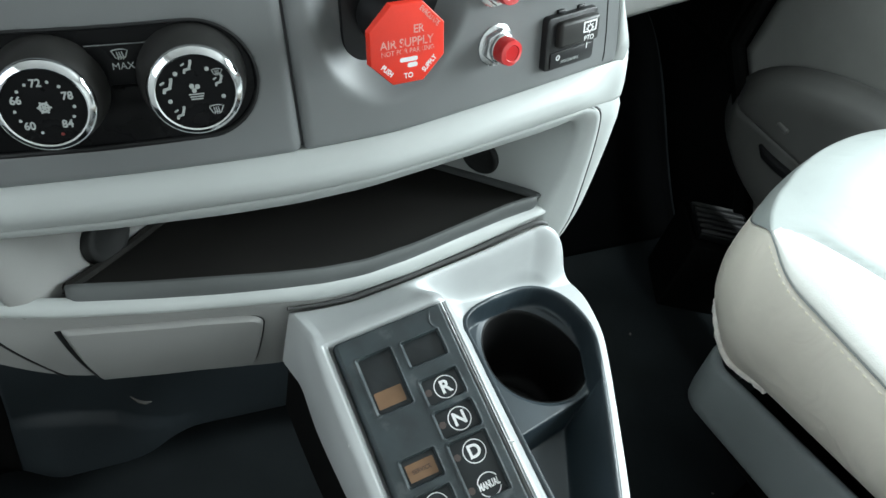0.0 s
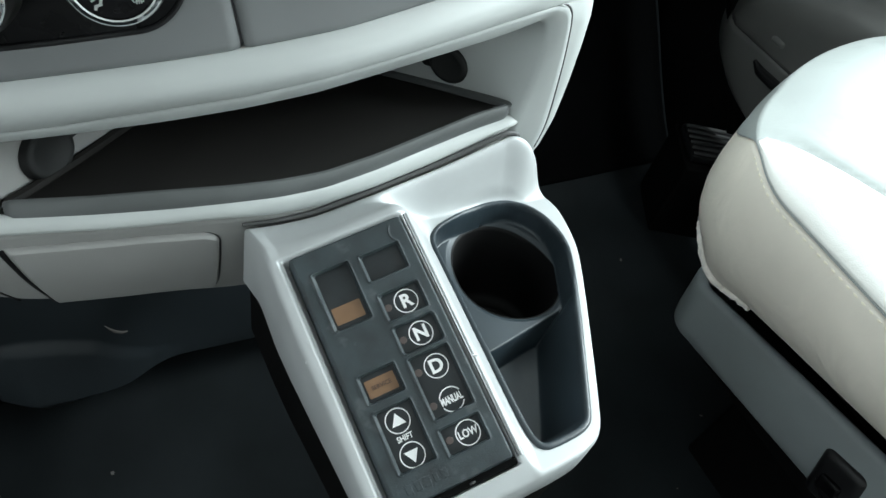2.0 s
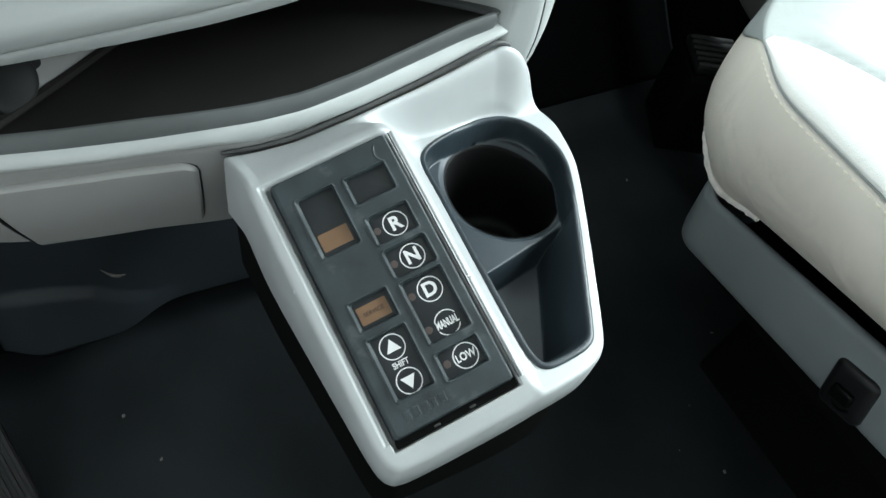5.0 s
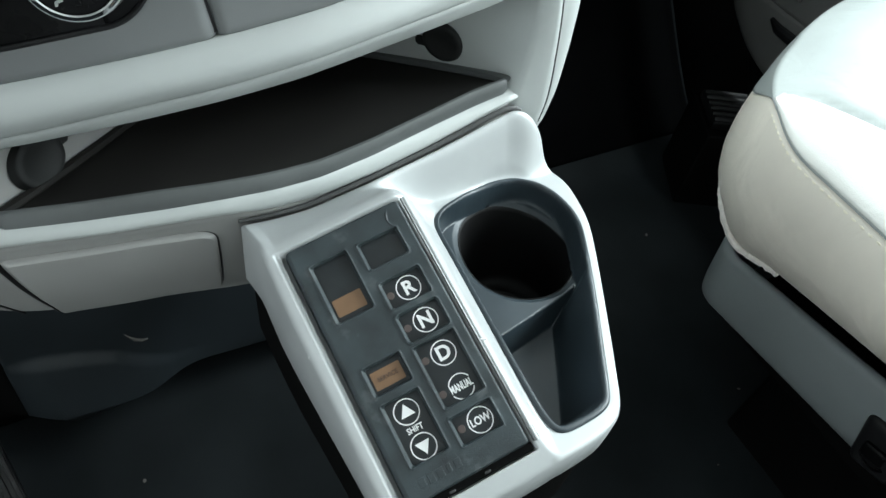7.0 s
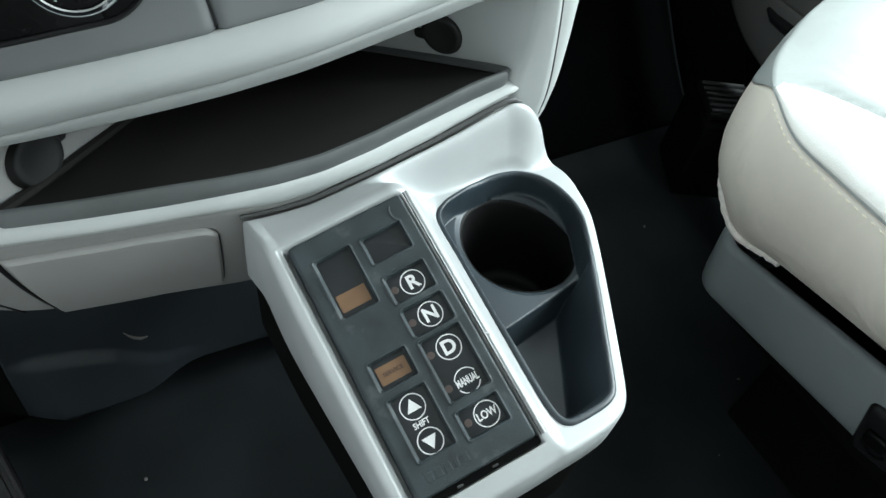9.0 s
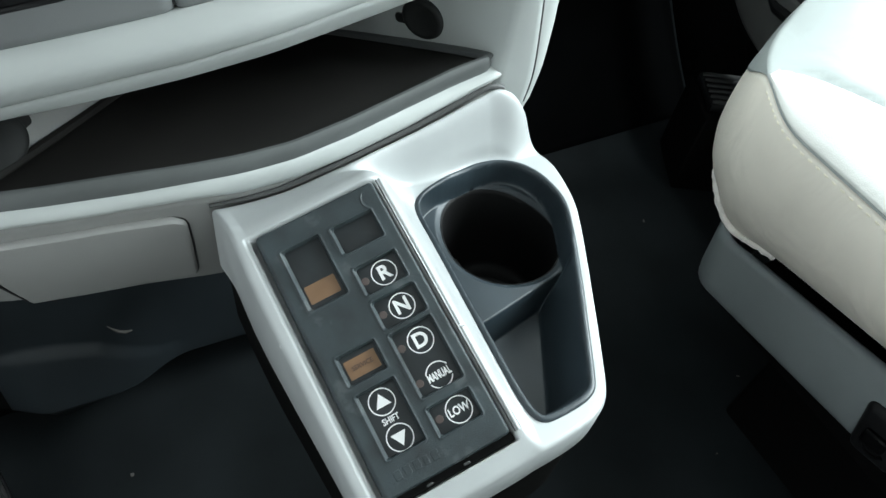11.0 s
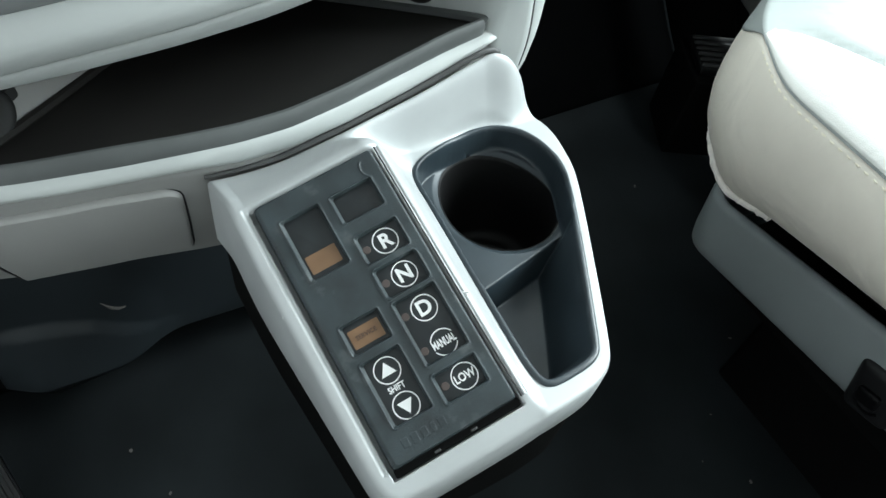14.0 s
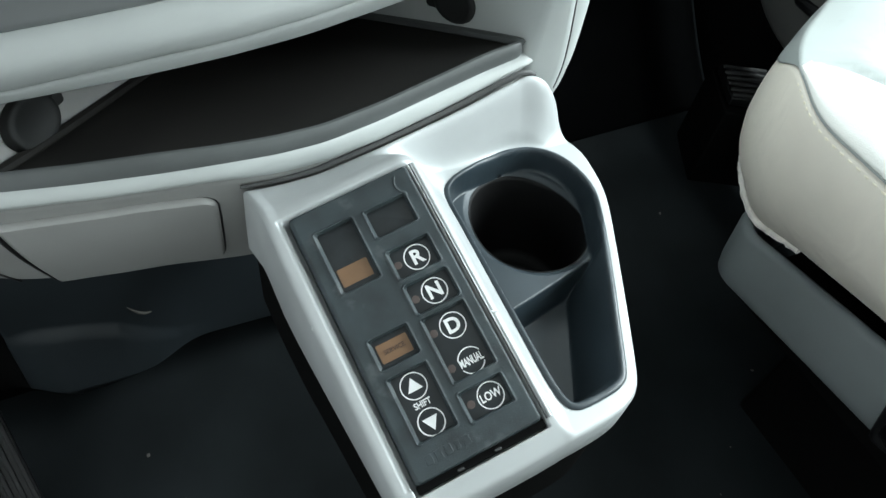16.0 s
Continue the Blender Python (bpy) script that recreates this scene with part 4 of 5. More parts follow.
def ring(parent, cu, cv, a0=0, a1=360, r=0.0092):
    part("ring", arc_strip(r, 0.00085, a0, a1, KEYZ, KEYZ + 0.00012, 56, cu, cv), WHITE, parent, "white printed ring")


def lamp_dot(parent, cu, cv):
    part("indicator", slab(circle_pts(0.0029, 24, cu, cv), KEYZ - 0.0002, KEYZ + 0.0003, 0.0002, 1), LED, parent, "unlit reddish indicator")


for letter, v, w in (("R", 0.0, WELLS[2]), ("N", -0.0277, WELLS[3])):
    k = key(*w[:4])
    ring(k, 0.0, v)
    words(letter, 0.0148, WHITE, k, pose(0.0, v - 0.0002, KEYZ + 0.0001), 1.0, bold=0.00045)
    lamp_dot(k, -0.0148, v + 0.0002)
k = key(*WELLS[4][:4])
ring(k, 0.0, -0.0555)
words("D", 0.0148, WHITE, k, pose(0.0, -0.0557, KEYZ + 0.0001), 1.0, bold=0.00045)
lamp_dot(k, -0.0146, -0.0550)
ring(k, 0.0, -0.0829, 28, 160)
ring(k, 0.0, -0.0829, 205, 335)
words("MANUAL", 0.0080, WHITE, k, pose(0.0, -0.0829, KEYZ + 0.0001), 0.54, bold=0.00026)
lamp_dot(k, -0.0148, -0.0822)
k = key(*WELLS[5][:4])
ring(k, 0.0005, -0.1100)
words("LOW", 0.0082, WHITE, k, pose(0.0005, -0.1101, KEYZ + 0.0001), 0.80, bold=0.00022)
lamp_dot(k, -0.0144, -0.1096)
k = key(*WELLS[7][:4])
for v, sgn in ((-0.0805, 1), (-0.1072, -1)):
    ring(k, -0.0433, v)
    part("arrow", slab([(-0.0433 + 0.0056, v - 0.0034 * sgn), (-0.0433, v + 0.0060 * sgn), (-0.0433 - 0.0056, v - 0.0034 * sgn)], KEYZ, KEYZ + 0.00012), WHITE, k, "white printed arrow")
words("SHIFT", 0.0062, WHITE, k, pose(-0.0433, -0.0939, KEYZ + 0.0001), 0.80, bold=0.00016)
key(*WELLS[1][:4])
k = key(*WELLS[0][:4])
part("display_film", slab(rounded(0.0234, 0.0140, 0.0010, 3, -0.0441, 0.0098), KEYZ, KEYZ + 0.00015), AMBER, k, "brownish orange unlit display film")
k = key(*WELLS[6][:4])
part("display_film", slab(rounded(0.0234, 0.0138, 0.0008, 3, -0.0434, -0.0514), KEYZ, KEYZ + 0.00015), AMBER, k, "brownish orange unlit service lamp")
words("SERVICE", 0.0046, BROWN, k, pose(-0.0434, -0.0514, KEYZ + 0.0003), 0.95, bold=0.0001)
# embossed maker's mark, as plain blocks
for i, (du, h) in enumerate(((-0.0140, 0.0070), (-0.0068, 0.0074), (0.0004, 0.0074), (0.0070, 0.0066), (0.0138, 0.0072))):
    part("emboss", box(0.0052 if i != 3 else 0.0036, h, 0.0010, 0.0003, 1, at=(-0.0418 + du, -0.1285, 0.0019)), PAD, keypad)

# ---------------------------------------------------------------- climate controls


def on_fascia(x, z, out=0.0, lean=0.13):
    """A pose on the control panels: z out of the panel, x along it."""
    n = Vector(((yB(x + 0.01) - yB(x - 0.01)) / 0.02, -1.0, 0.25)).normalized()
    up = Vector((-lean, 0.0, 1.0))
    xa = up.cross(n).normalized()
    ya = n.cross(xa)
    m = Matrix((xa, ya, n)).transposed().to_4x4()
    m.translation = Vector((x, fascia_y(x, z), z)) + n * out
    return m


climate = thing("climate_control", "glossy black climate control unit with two chrome-ringed rotary knobs", "climate control")
bm = bmesh.new()
vs = []
for k in range(33):
    a = radians(-90 + 180 * k / 32 + 10)
    vs.append((-0.1580 + 0.0392 * math.cos(a), 0.8902 + 0.0392 * math.sin(a)))
vs += [(xq - 0.0064 * sg, 0.8902 + 0.166 * (xq + 0.158) + 0.0387 * sg) for xq, sg in ((-0.20, 1), (-0.25, 1), (-0.30, 1), (-0.45, 1), (-0.45, -1), (-0.30, -1), (-0.25, -1), (-0.20, -1))]
fr = []
for ring_s, dep in ((1.0, 0.0016), (0.98, 0.0014), (0.6, 0.0014), (0.0, 0.0014)):
    row = []
    for x, z in vs:
        cx, cz = max(-0.45, min(-0.1580, x)), 0.8902 + (max(-0.45, min(-0.1580, x)) + 0.1580) * 0.166
        xx, zz = cx + (x - cx) * ring_s, cz + (z - cz) * ring_s
        row.append((xx, fascia_y(xx, zz) + dep, zz))
    row.append(row[0])
    fr.append(row)
sheet("faceplate", fr, GLOSS, climate, thick=0.001)

oc, oz = -0.1580, 0.8902
rim_line = [(-0.60, 0.8168 + 0.0392)] + [(oc - 0.0064 * 1.0 - 0.02, oz + 0.0387 - 0.0033)] + [(oc + 0.0392 * math.cos(radians(a)), oz + 0.0392 * math.sin(radians(a))) for a in range(98, -82, -5)] + [(oc + 0.0064 - 0.02, oz - 0.0387 - 0.0033), (-0.60, 0.8168 - 0.0392)]
rim_pts = []
for (xa, za), (xb, zb) in zip(rim_line, rim_line[1:]):
    k_ = max(1, int(math.hypot(xb - xa, zb - za) / 0.006))
    rim_pts += [(xa + (xb - xa) * i / k_, za + (zb - za) * i / k_) for i in range(k_)]
part("bezel_edge", tube([(x, fascia_y(x, z) + 0.0008, z) for x, z in rim_pts], 0.0021, 8), BLACK, climate, "black edge of the recess")


def knob(x, z):
    m = on_fascia(x, z, -0.008)
    base = part("knob", lathe([(0.0350, 0.0), (0.0350, 0.004), (0.0335, 0.018), (0.0306, 0.031), (0.0290, 0.0345), (0, 0.0345)], 64), KNOB, climate, "black rotary knob")
    base.matrix_world = m
    part("chrome_ring", lathe([(0.0293, 0.0335), (0.0294, 0.0352), (0.0289, 0.0368), (0.0272, 0.0386), (0.0250, 0.0398), (0.0240, 0.0394), (0.0234, 0.036)], 64), CHROME, base, "polished chrome ring")
    part("dial_face", lathe([(0.0239, 0.0340), (0.0238, 0.0378), (0.0234, 0.0382), (0, 0.0384)], 48), GLOSS, base, "black dial face")
    return base


kl = knob(-0.2440, 0.8792)
kr = knob(-0.1604, 0.8938)
FZ = 0.0385


def dial(r, deg):
    return r * math.sin(radians(deg)), r * math.cos(radians(deg))


for text, deg in (("60", -137), ("66", -70), ("72", -6), ("78", 65), ("84", 137)):
    x, y = dial(0.0155, deg)
    words(text, 0.0068, GREYPRINT, kl, pose(x, y, FZ, 0, 0, 0), 0.95, bold=0.00018)
for deg in (-117, -95, -49, -27, 17, 40, 91, 114, -164):
    x, y = dial(0.0166, deg)
    part("tick", slab(circle_pts(0.0010, 10, x, y), FZ - 0.0001, FZ + 0.0001), GREYPRINT, kl)
for a in range(0, 180, 60):
    part("snowflake_bar", slab([(q.x, q.y) for q in (Matrix.Rotation(radians(a), 2) @ Vector(c) for c in ((-0.0042, -0.0005), (0.0042, -0.0005), (0.0042, 0.0005), (-0.0042, 0.0005)))], FZ - 0.0001, FZ + 0.0001), GREYPRINT, kl)
part("snowflake_ring", arc_strip(0.0026, 0.0013, 0, 360, FZ - 0.0001, FZ + 0.00012, 20), GREYPRINT, kl)
part("hot_mark", slab(circle_pts(0.0011, 10, *dial(0.0188, 160)), FZ - 0.0001, FZ + 0.0001), REDDOT, kl)


def seat_symbol(parent, x, y, s=1.0, arrow=True):
    """The seated-figure sign as plain bars: back, seat and an air arrow."""
    for cx, cy, w, h, a in ((0.0016, 0.0014, 0.0020, 0.0058, -18), (0.0024, 0.0046, 0.0022, 0.0022, 0), (-0.0006, -0.0016, 0.0052, 0.0020, 12), (-0.0030, -0.0032, 0.0020, 0.0034, -12), (-0.0036, 0.0024, 0.0034, 0.0014, 30 if arrow else -40)):
        q = slab(rounded(w * s, h * s, 0.0003, 2), 0, 0.00012)
        bmesh.ops.transform(q, matrix=pose(x + cx * s, y + cy * s, FZ, 0, 0, a), verts=q.verts)
        part("air_sign_bar", q, GREYPRINT, parent)


def screen_symbol(parent, m, s=1.0):
    """Windscreen demister sign: a fan outline with three wavy strokes."""
    o = [(-0.0042, 0.0022), (-0.0021, 0.0029), (0, 0.0031), (0.0021, 0.0029), (0.0042, 0.0022), (0.0024, -0.0018), (0, -0.0012), (-0.0024, -0.0018)]
    bm = tube([(x * s, y * s, 0) for x, y in o + o[:1]], 0.00035 * s, 6)
    bmesh.ops.transform(bm, matrix=m, verts=bm.verts)
    part("demist_sign", bm, GREYPRINT, parent)
    for k in (-1, 0, 1):
        bm = tube([((0.0013 * k + 0.0003 * math.sin(j)) * s, (-0.0028 + 0.0009 * j) * s, 0) for j in range(6)], 0.00035 * s, 6)
        bmesh.ops.transform(bm, matrix=m, verts=bm.verts)
        part("demist_stroke", bm, GREYPRINT, parent)


for deg, kind in ((-140, 0), (-71, 1), (-9, 0), (58, 2), (140, 3)):
    x, y = dial(0.0168, deg)
    if kind < 2:
        seat_symbol(kr, x, y, 0.80 + 0.12 * kind)
    if kind == 2:
        seat_symbol(kr, x + 0.0006, y - 0.0028, 0.70)
        screen_symbol(kr, pose(x, y + 0.0028, FZ), 0.75)
    if kind == 3:
        screen_symbol(kr, pose(x, y, FZ), 1.05)
for deg in (-105, -39, 30, 105):
    x, y = dial(0.0168, deg)
    part("tick", slab(circle_pts(0.0014, 12, x, y), FZ - 0.0001, FZ + 0.0001), GREYPRINT, kr)
for k in range(3):
    a = radians(120 * k + 20)
    part("fan_blade", slab(rounded(0.0028, 0.0030, 0.0011, 3, 0.0020 * math.cos(a) - 0.0006, 0.0030 + 0.0018 * math.sin(a)), FZ - 0.0001, FZ + 0.0001), GREYPRINT, kr)
for k in range(3):
    part("flow_bar", slab(rounded(0.0095 - 0.001 * k, 0.0008, 0.0003, 2, 0, -0.0012 - 0.0016 * k), FZ - 0.0001, FZ + 0.0001), GREYPRINT, kr)
# defrost button between the knobs
mb = on_fascia(-0.2026, 0.9000, -0.0008)
btn = part("defrost_button", slab([(-0.0200, 0.0118), (0.0200, 0.0118), (0.009, -0.0150), (-0.011, -0.0150)], -0.001, 0.0012, 0.0006), GLOSS, climate, "trapezoid defrost button")
btn.matrix_world = mb
part("top_edge", box(0.039, 0.0006, 0.0006, at=(0, 0.0116, 0.0013)), FASCIA, btn)
screen_symbol(btn, pose(0.0005, 0.0048, 0.0013), 1.15)
words("MAX", 0.0064, GREYPRINT, btn, pose(0.0012, -0.0028, 0.0014), 1.0)

# ---------------------------------------------------------------- air valve, push buttons, rocker switch
valve = thing("air_supply_valve", "red octagonal trailer air supply knob pulled out of the dash", "valve knob")
mv = on_fascia(-0.0215, 0.9600, -0.0196)
part("base_plate", slab(rounded(0.078, 0.118, 0.018, 6, 0.000, 0.0), -0.002, 0.0035, 0.001), BLACK, valve, "black base plate").matrix_world = mv
part("stem", lathe([(0.0215, 0.0), (0.0215, 0.006), (0.0190, 0.010), (0.0165, 0.055), (0, 0.056)], 40), BLACK, valve, "black stem").matrix_world = on_fascia(-0.0270, 0.9355, -0.010)
oct_m = on_fascia(-0.0385, 0.9346, 0.0455)
RO = 0.0262
octo = [(RO / math.cos(math.pi / 8) * math.cos(math.pi / 8 + k * math.pi / 4), RO / math.cos(math.pi / 8) * math.sin(math.pi / 8 + k * math.pi / 4)) for k in range(8)]
ob = part("octagon_knob", slab(octo, 0.0040, 0.010, 0.0014, 3), RED, valve, "red octagonal knob", angle=30)
ob.matrix_world = oct_m
ZF = 0.0101
words("AIR SUPPLY", 0.0080, WORNPRINT, ob, pose(-0.0005, 0.0010, ZF), 0.92, bold=0.0001)
words("ER", 0.0076, WORNPRINT, ob, pose(0.0078, 0.0090, ZF), 0.92, bold=0.0001)
words("NOT FOR PARKING", 0.0046, WORNPRINT, ob, pose(0.0, -0.0045, ZF), 0.92)
words("EVACUATE", 0.0048, WORNPRINT, ob, pose(0.0156, 0.0162, ZF, 0, 0, -45), 0.75, bold=0.00012)
words("SUPPLY", 0.0048, WHITE, ob, pose(0.0150, -0.0152, ZF, 0, 0, 45), 0.8, bold=0.00012)
words("TO", 0.0048, WHITE, ob, pose(0.0, -0.0210, ZF), 0.95, bold=0.00012)
words("PUSH", 0.0048, WHITE, ob, pose(-0.0150, -0.0157, ZF, 0, 0, -45), 0.85, bold=0.00012)
part("maker_mark", slab(rounded(0.0125, 0.0030, 0.0011, 3, 0.0005, -0.0100), ZF - 0.0003, ZF), WHITE, ob, "white printed maker's shape")
part("maker_mark", slab(rounded(0.0072, 0.0032, 0.0015, 4, 0.003, -0.0140), ZF - 0.0003, ZF), WHITE, ob)


def push_button(x, z):
    t = thing("push_button", "red push button in a bright hexagon nut on the dash panel", "push button", "red push buttons")
    t.matrix_world = on_fascia(x, z)
    part("washer", lathe([(0.0165, 0.0), (0.0165, 0.0014), (0.0155, 0.0020), (0, 0.0020)], 40), ZINC, t, "steel washer")
    part("nut", slab([(0.0142 * math.cos(k * math.pi / 3 + 0.3), 0.0142 * math.sin(k * math.pi / 3 + 0.3)) for k in range(6)], 0.002, 0.0075, 0.0010, 2), ZINC, t, "bright hexagon nut")
    part("collar", lathe([(0.0112, 0.0075), (0.0112, 0.0105), (0.0100, 0.0115), (0, 0.0115)], 40), ZINC, t)
    part("button", lathe([(0.0105, 0.010), (0.0105, 0.0190), (0.0098, 0.0210), (0.0066, 0.0217), (0.0060, 0.0210), (0, 0.0210)], 40), REDLENS, t, "red translucent button")
    return t


push_button(0.0662, 0.9107)
push_button(0.0575, 0.9555)

def switch_housing(label, m):
    t = thing("rocker_switch", label, "rocker switch", "dash rocker switches")
    t.matrix_world = m
    return t


upper = switch_housing("black rocker switch above the power take-off switch", on_fascia(0.1220, 0.9680, 0.0, 0.10))
part("housing", slab(rounded(0.0610, 0.0440, 0.004, 5), -0.002, 0.0065, 0.0015), BLACK, upper)
part("rocker", box(0.0500, 0.0215, 0.010, 0.0030, 3, at=(0.002, 0.0075, 0.0075)), KNOB, upper, "glossy rocker")
part("legend_plate", box(0.0520, 0.0140, 0.0030, 0.0010, 2, at=(0.001, -0.0138, 0.0062)), BLACK, upper)
rocker = switch_housing("black rocker switch with a white power take-off sign", on_fascia(0.1400, 0.9098, 0.0, 0.10))
part("housing", slab(rounded(0.0560, 0.0450, 0.004, 5), -0.002, 0.0065, 0.0015), BLACK, rocker)
part("rocker", box(0.0445, 0.0215, 0.010, 0.0030, 3, at=(0.004, 0.0075, 0.0075)), KNOB, rocker, "glossy rocker")
part("legend_plate", box(0.0480, 0.0140, 0.0030, 0.0010, 2, at=(0.001, -0.0138, 0.0062)), BLACK, rocker)
for x in (-0.010, 0.012):
    part("tab", box(0.008, 0.003, 0.004, 0.001, 2, at=(x, 0.0240, 0.001)), BLACK, rocker)
ZR = 0.0126
words("PTO", 0.0058, WHITE, rocker, pose(0.0140, 0.0005, ZR), 1.0, bold=0.0001)
part("gear_sign", arc_strip(0.0026, 0.0011, 0, 360, ZR - 0.0001, ZR + 0.0001, 24, 0.0140, 0.0085), WHITE, rocker)
for k in range(8):
    a = radians(45 * k)
    part("gear_tooth", slab(rounded(0.0011, 0.0011, 0.0002, 2, 0.0140 + 0.0038 * math.cos(a), 0.0085 + 0.0038 * math.sin(a)), ZR - 0.0001, ZR + 0.0001), WHITE, rocker)
for x, y, w, h in ((0.0140, 0.0142, 0.0150, 0.0014), (0.0072, 0.0098, 0.0014, 0.0080), (0.0208, 0.0098, 0.0014, 0.0080), (0.0090, 0.0062, 0.0036, 0.0012), (0.0190, 0.0062, 0.0036, 0.0012)):
    part("sign_bar", slab(rounded(w, h, 0.0003, 2, x, y), ZR - 0.0001, ZR + 0.0001), WHITE, rocker)
part("off_sign", arc_strip(0.0018, 0.0008, 0, 360, 0.0077, 0.0079, 24, -0.0150, -0.0120), WHITE, rocker)
part("on_sign", box(0.0009, 0.0050, 0.0002, at=(0.0175, -0.0085, 0.0078)), WHITE, rocker)
words("PTO CONTROL", 0.0034, GREYPRINT, rocker, pose(-0.001, -0.0165, 0.0078), 0.85)

# ---------------------------------------------------------------- passenger seat
seat = thing("passenger_seat", "cream vinyl passenger seat cushion on a grey plastic base", "seat")
SCX, SHW, YB_, YF = 0.84, 0.42, -0.62, 0.238


def seat_outline(inset, n=120, soft=0.240):
    """Plan of the cushion: straight flanks, bowed front."""
    pts = []
    w = SHW - inset
    for k in range(n + 1):
        t = k / n
        if t < 0.3:
            s = t / 0.3
            pts.append((SCX - w, (YB_ + inset) * (1 - s) + (YF - soft) * s))
        elif t <= 0.7:
            a = math.pi * (t - 0.3) / 0.4
            c, sn = math.cos(a), math.sin(a)
            ec = min(1.08, max(0.74, 0.74 + (math.degrees(a) - 22.5) * 0.015))
            pts.append((SCX - (w if c > 0 else w - 0.22) * math.copysign(abs(c) ** ec, c), (YF - soft) + (soft - inset) * abs(sn) ** 1.08))
        else:
            s = (t - 0.7) / 0.3
            pts.append((SCX + w - 0.22, (YF - soft) * (1 - s) + (YB_ + inset) * s))
    return pts


CREASE = ((0.436, 0.079), (0.455, 0.079), (0.478, 0.078), (0.497, 0.062), (0.510, 0.030), (0.530, -0.010), (0.552, -0.055), (0.580, -0.130), (0.598, -0.220), (0.605, -0.40))


def seat_top(x, y):
    """Crown of the cushion: a raised side bolster, a crease round it, a flatter middle."""
    dist = 1.0
    for (ax, ay), (bx, by) in zip(CREASE, CREASE[1:]):
        ex, ey = bx - ax, by - ay
        t = min(1, max(0, ((x - ax) * ex + (y - ay) * ey) / (ex * ex + ey * ey)))
        dist = min(dist, math.hypot(x - ax - t * ex, y - ay - t * ey))
    xl = float(np.interp(-y, [-p[1] for p in CREASE[2:]], [p[0] for p in CREASE[2:]]))
    bolster = float(step((xl - x) / 0.02 + 0.5)) * float(step((0.080 - y) / 0.02 + 0.5))
    puff = -0.003 * bolster
    groove = (0.009 if y < 0.07 else 0.006) * math.exp(-((dist / 0.008) ** 2)) * (1 if x > 0.43 else 0)
    return 0.716 + puff - groove + 0.010 * (1 - bolster) * min(1, dist / 0.10) ** 2 + 0.002 * math.sin(9 * x + 5 * y)


levels = [(0.533, 0.110), (0.528, 0.075), (0.529, 0.062), (0.533, 0.053), (0.545, 0.040), (0.562, 0.026), (0.585, 0.013), (0.610, 0.005), (0.635, 0.0005), (0.655, 0.000), (0.672, 0.001), (0.687, 0.004), (0.697, 0.0075)]


def cushion_low(y, z):
    """How far the cushion's lower parts rise towards its back and its front."""
    return 0.150 * max(0, -y - 0.02) * float(step((0.66 - z) / 0.13)) + 0.020 * float(step(y / 0.08)) * (0.697 - z) / 0.17


def front(y):
    return float(step((y + 0.02) / 0.10))


def seam_z(y):
    """Height of the seam between flank and top: it drops over the front."""
    return 0.6978 - 0.048 * float(step((y - 0.082) / 0.075))


LZ, LI = [z for z, _ in levels[3:]], [i for _, i in levels[3:]]


def flank_inset(y, z):
    """How far the cushion's skin stands inside its widest outline."""
    return float(np.interp(z, LZ, LI)) * (1 - 0.44 * float(step((y + 0.03) / 0.08))) + 0.019 * max(0, (z - 0.565) / 0.132) ** 1.15 * front(y)


def seat_ring(place, n=120):
    """The outline at insets and heights that may vary along it."""
    out = []
    for (ax, ay), (bx, by) in zip(seat_outline(0.0, n), seat_outline(0.03, n)):
        inset, z = place(ay)
        out.append((ax + (bx - ax) * inset / 0.03, ay + (by - ay) * inset / 0.03, z))
    return out


def cushion_point(y, z, inset):
    zz = 0.60 + (z - 0.60) * (seam_z(y) - 0.60) / 0.0978 if z > 0.60 else z
    return (flank_inset(y, zz) if z > 0.532 else inset * (1 - 0.44 * float(step((y + 0.03) / 0.08)))), zz + cushion_low(y, z)


rows = [seat_ring(lambda y: cushion_point(y, z, i), 160) for z, i in levels]
side = sheet("cushion_side", rows, VINYL, seat, "cream vinyl cushion side", thick=0.004, angle=180)
rows = []
for w in (0.0, 0.12, 0.3, 0.5, 0.68, 0.84, 0.94):
    ring_w = seat_ring(lambda y: (max(0.0, flank_inset(y, seam_z(y) + (0.6978 - seam_z(y)) * w) - 0.0022), seam_z(y) + (0.6978 - seam_z(y)) * w), 220)
    rows.append(ring_w + [(ring_w[-1][0] + (ring_w[0][0] - ring_w[-1][0]) * k / 24, YB_ + 0.0050, ring_w[0][2]) for k in range(1, 25)])
base_ring = [p[:2] for p in seat_ring(lambda y: (flank_inset(y, 0.6978) - 0.0022, 0.0), 220)]
base_ring = base_ring + [(base_ring[-1][0] + (base_ring[0][0] - base_ring[-1][0]) * k / 24, YB_ + 0.0050) for k in range(1, 25)]
for q in np.concatenate([[0, 0.008, 0.018, 0.03, 0.045, 0.06, 0.08], np.linspace(0.10, 1, 80)]):
    row = []
    for x, y in base_ring:
        cx, cy = SCX, -0.25
        xx, yy = x + (cx - x) * q, y + (cy - y) * q
        lift = float(step(0.5 + q / 0.32)) * 2 - 1 if q < 0.16 else 1.0
        row.append((xx, yy, 0.6978 + (seat_top(xx, yy) - 0.6978) * lift))
    rows.append(row)
sheet("cushion_top", rows, CLOTH, seat, "pale grey vinyl cushion top", thick=0.003, angle=180)
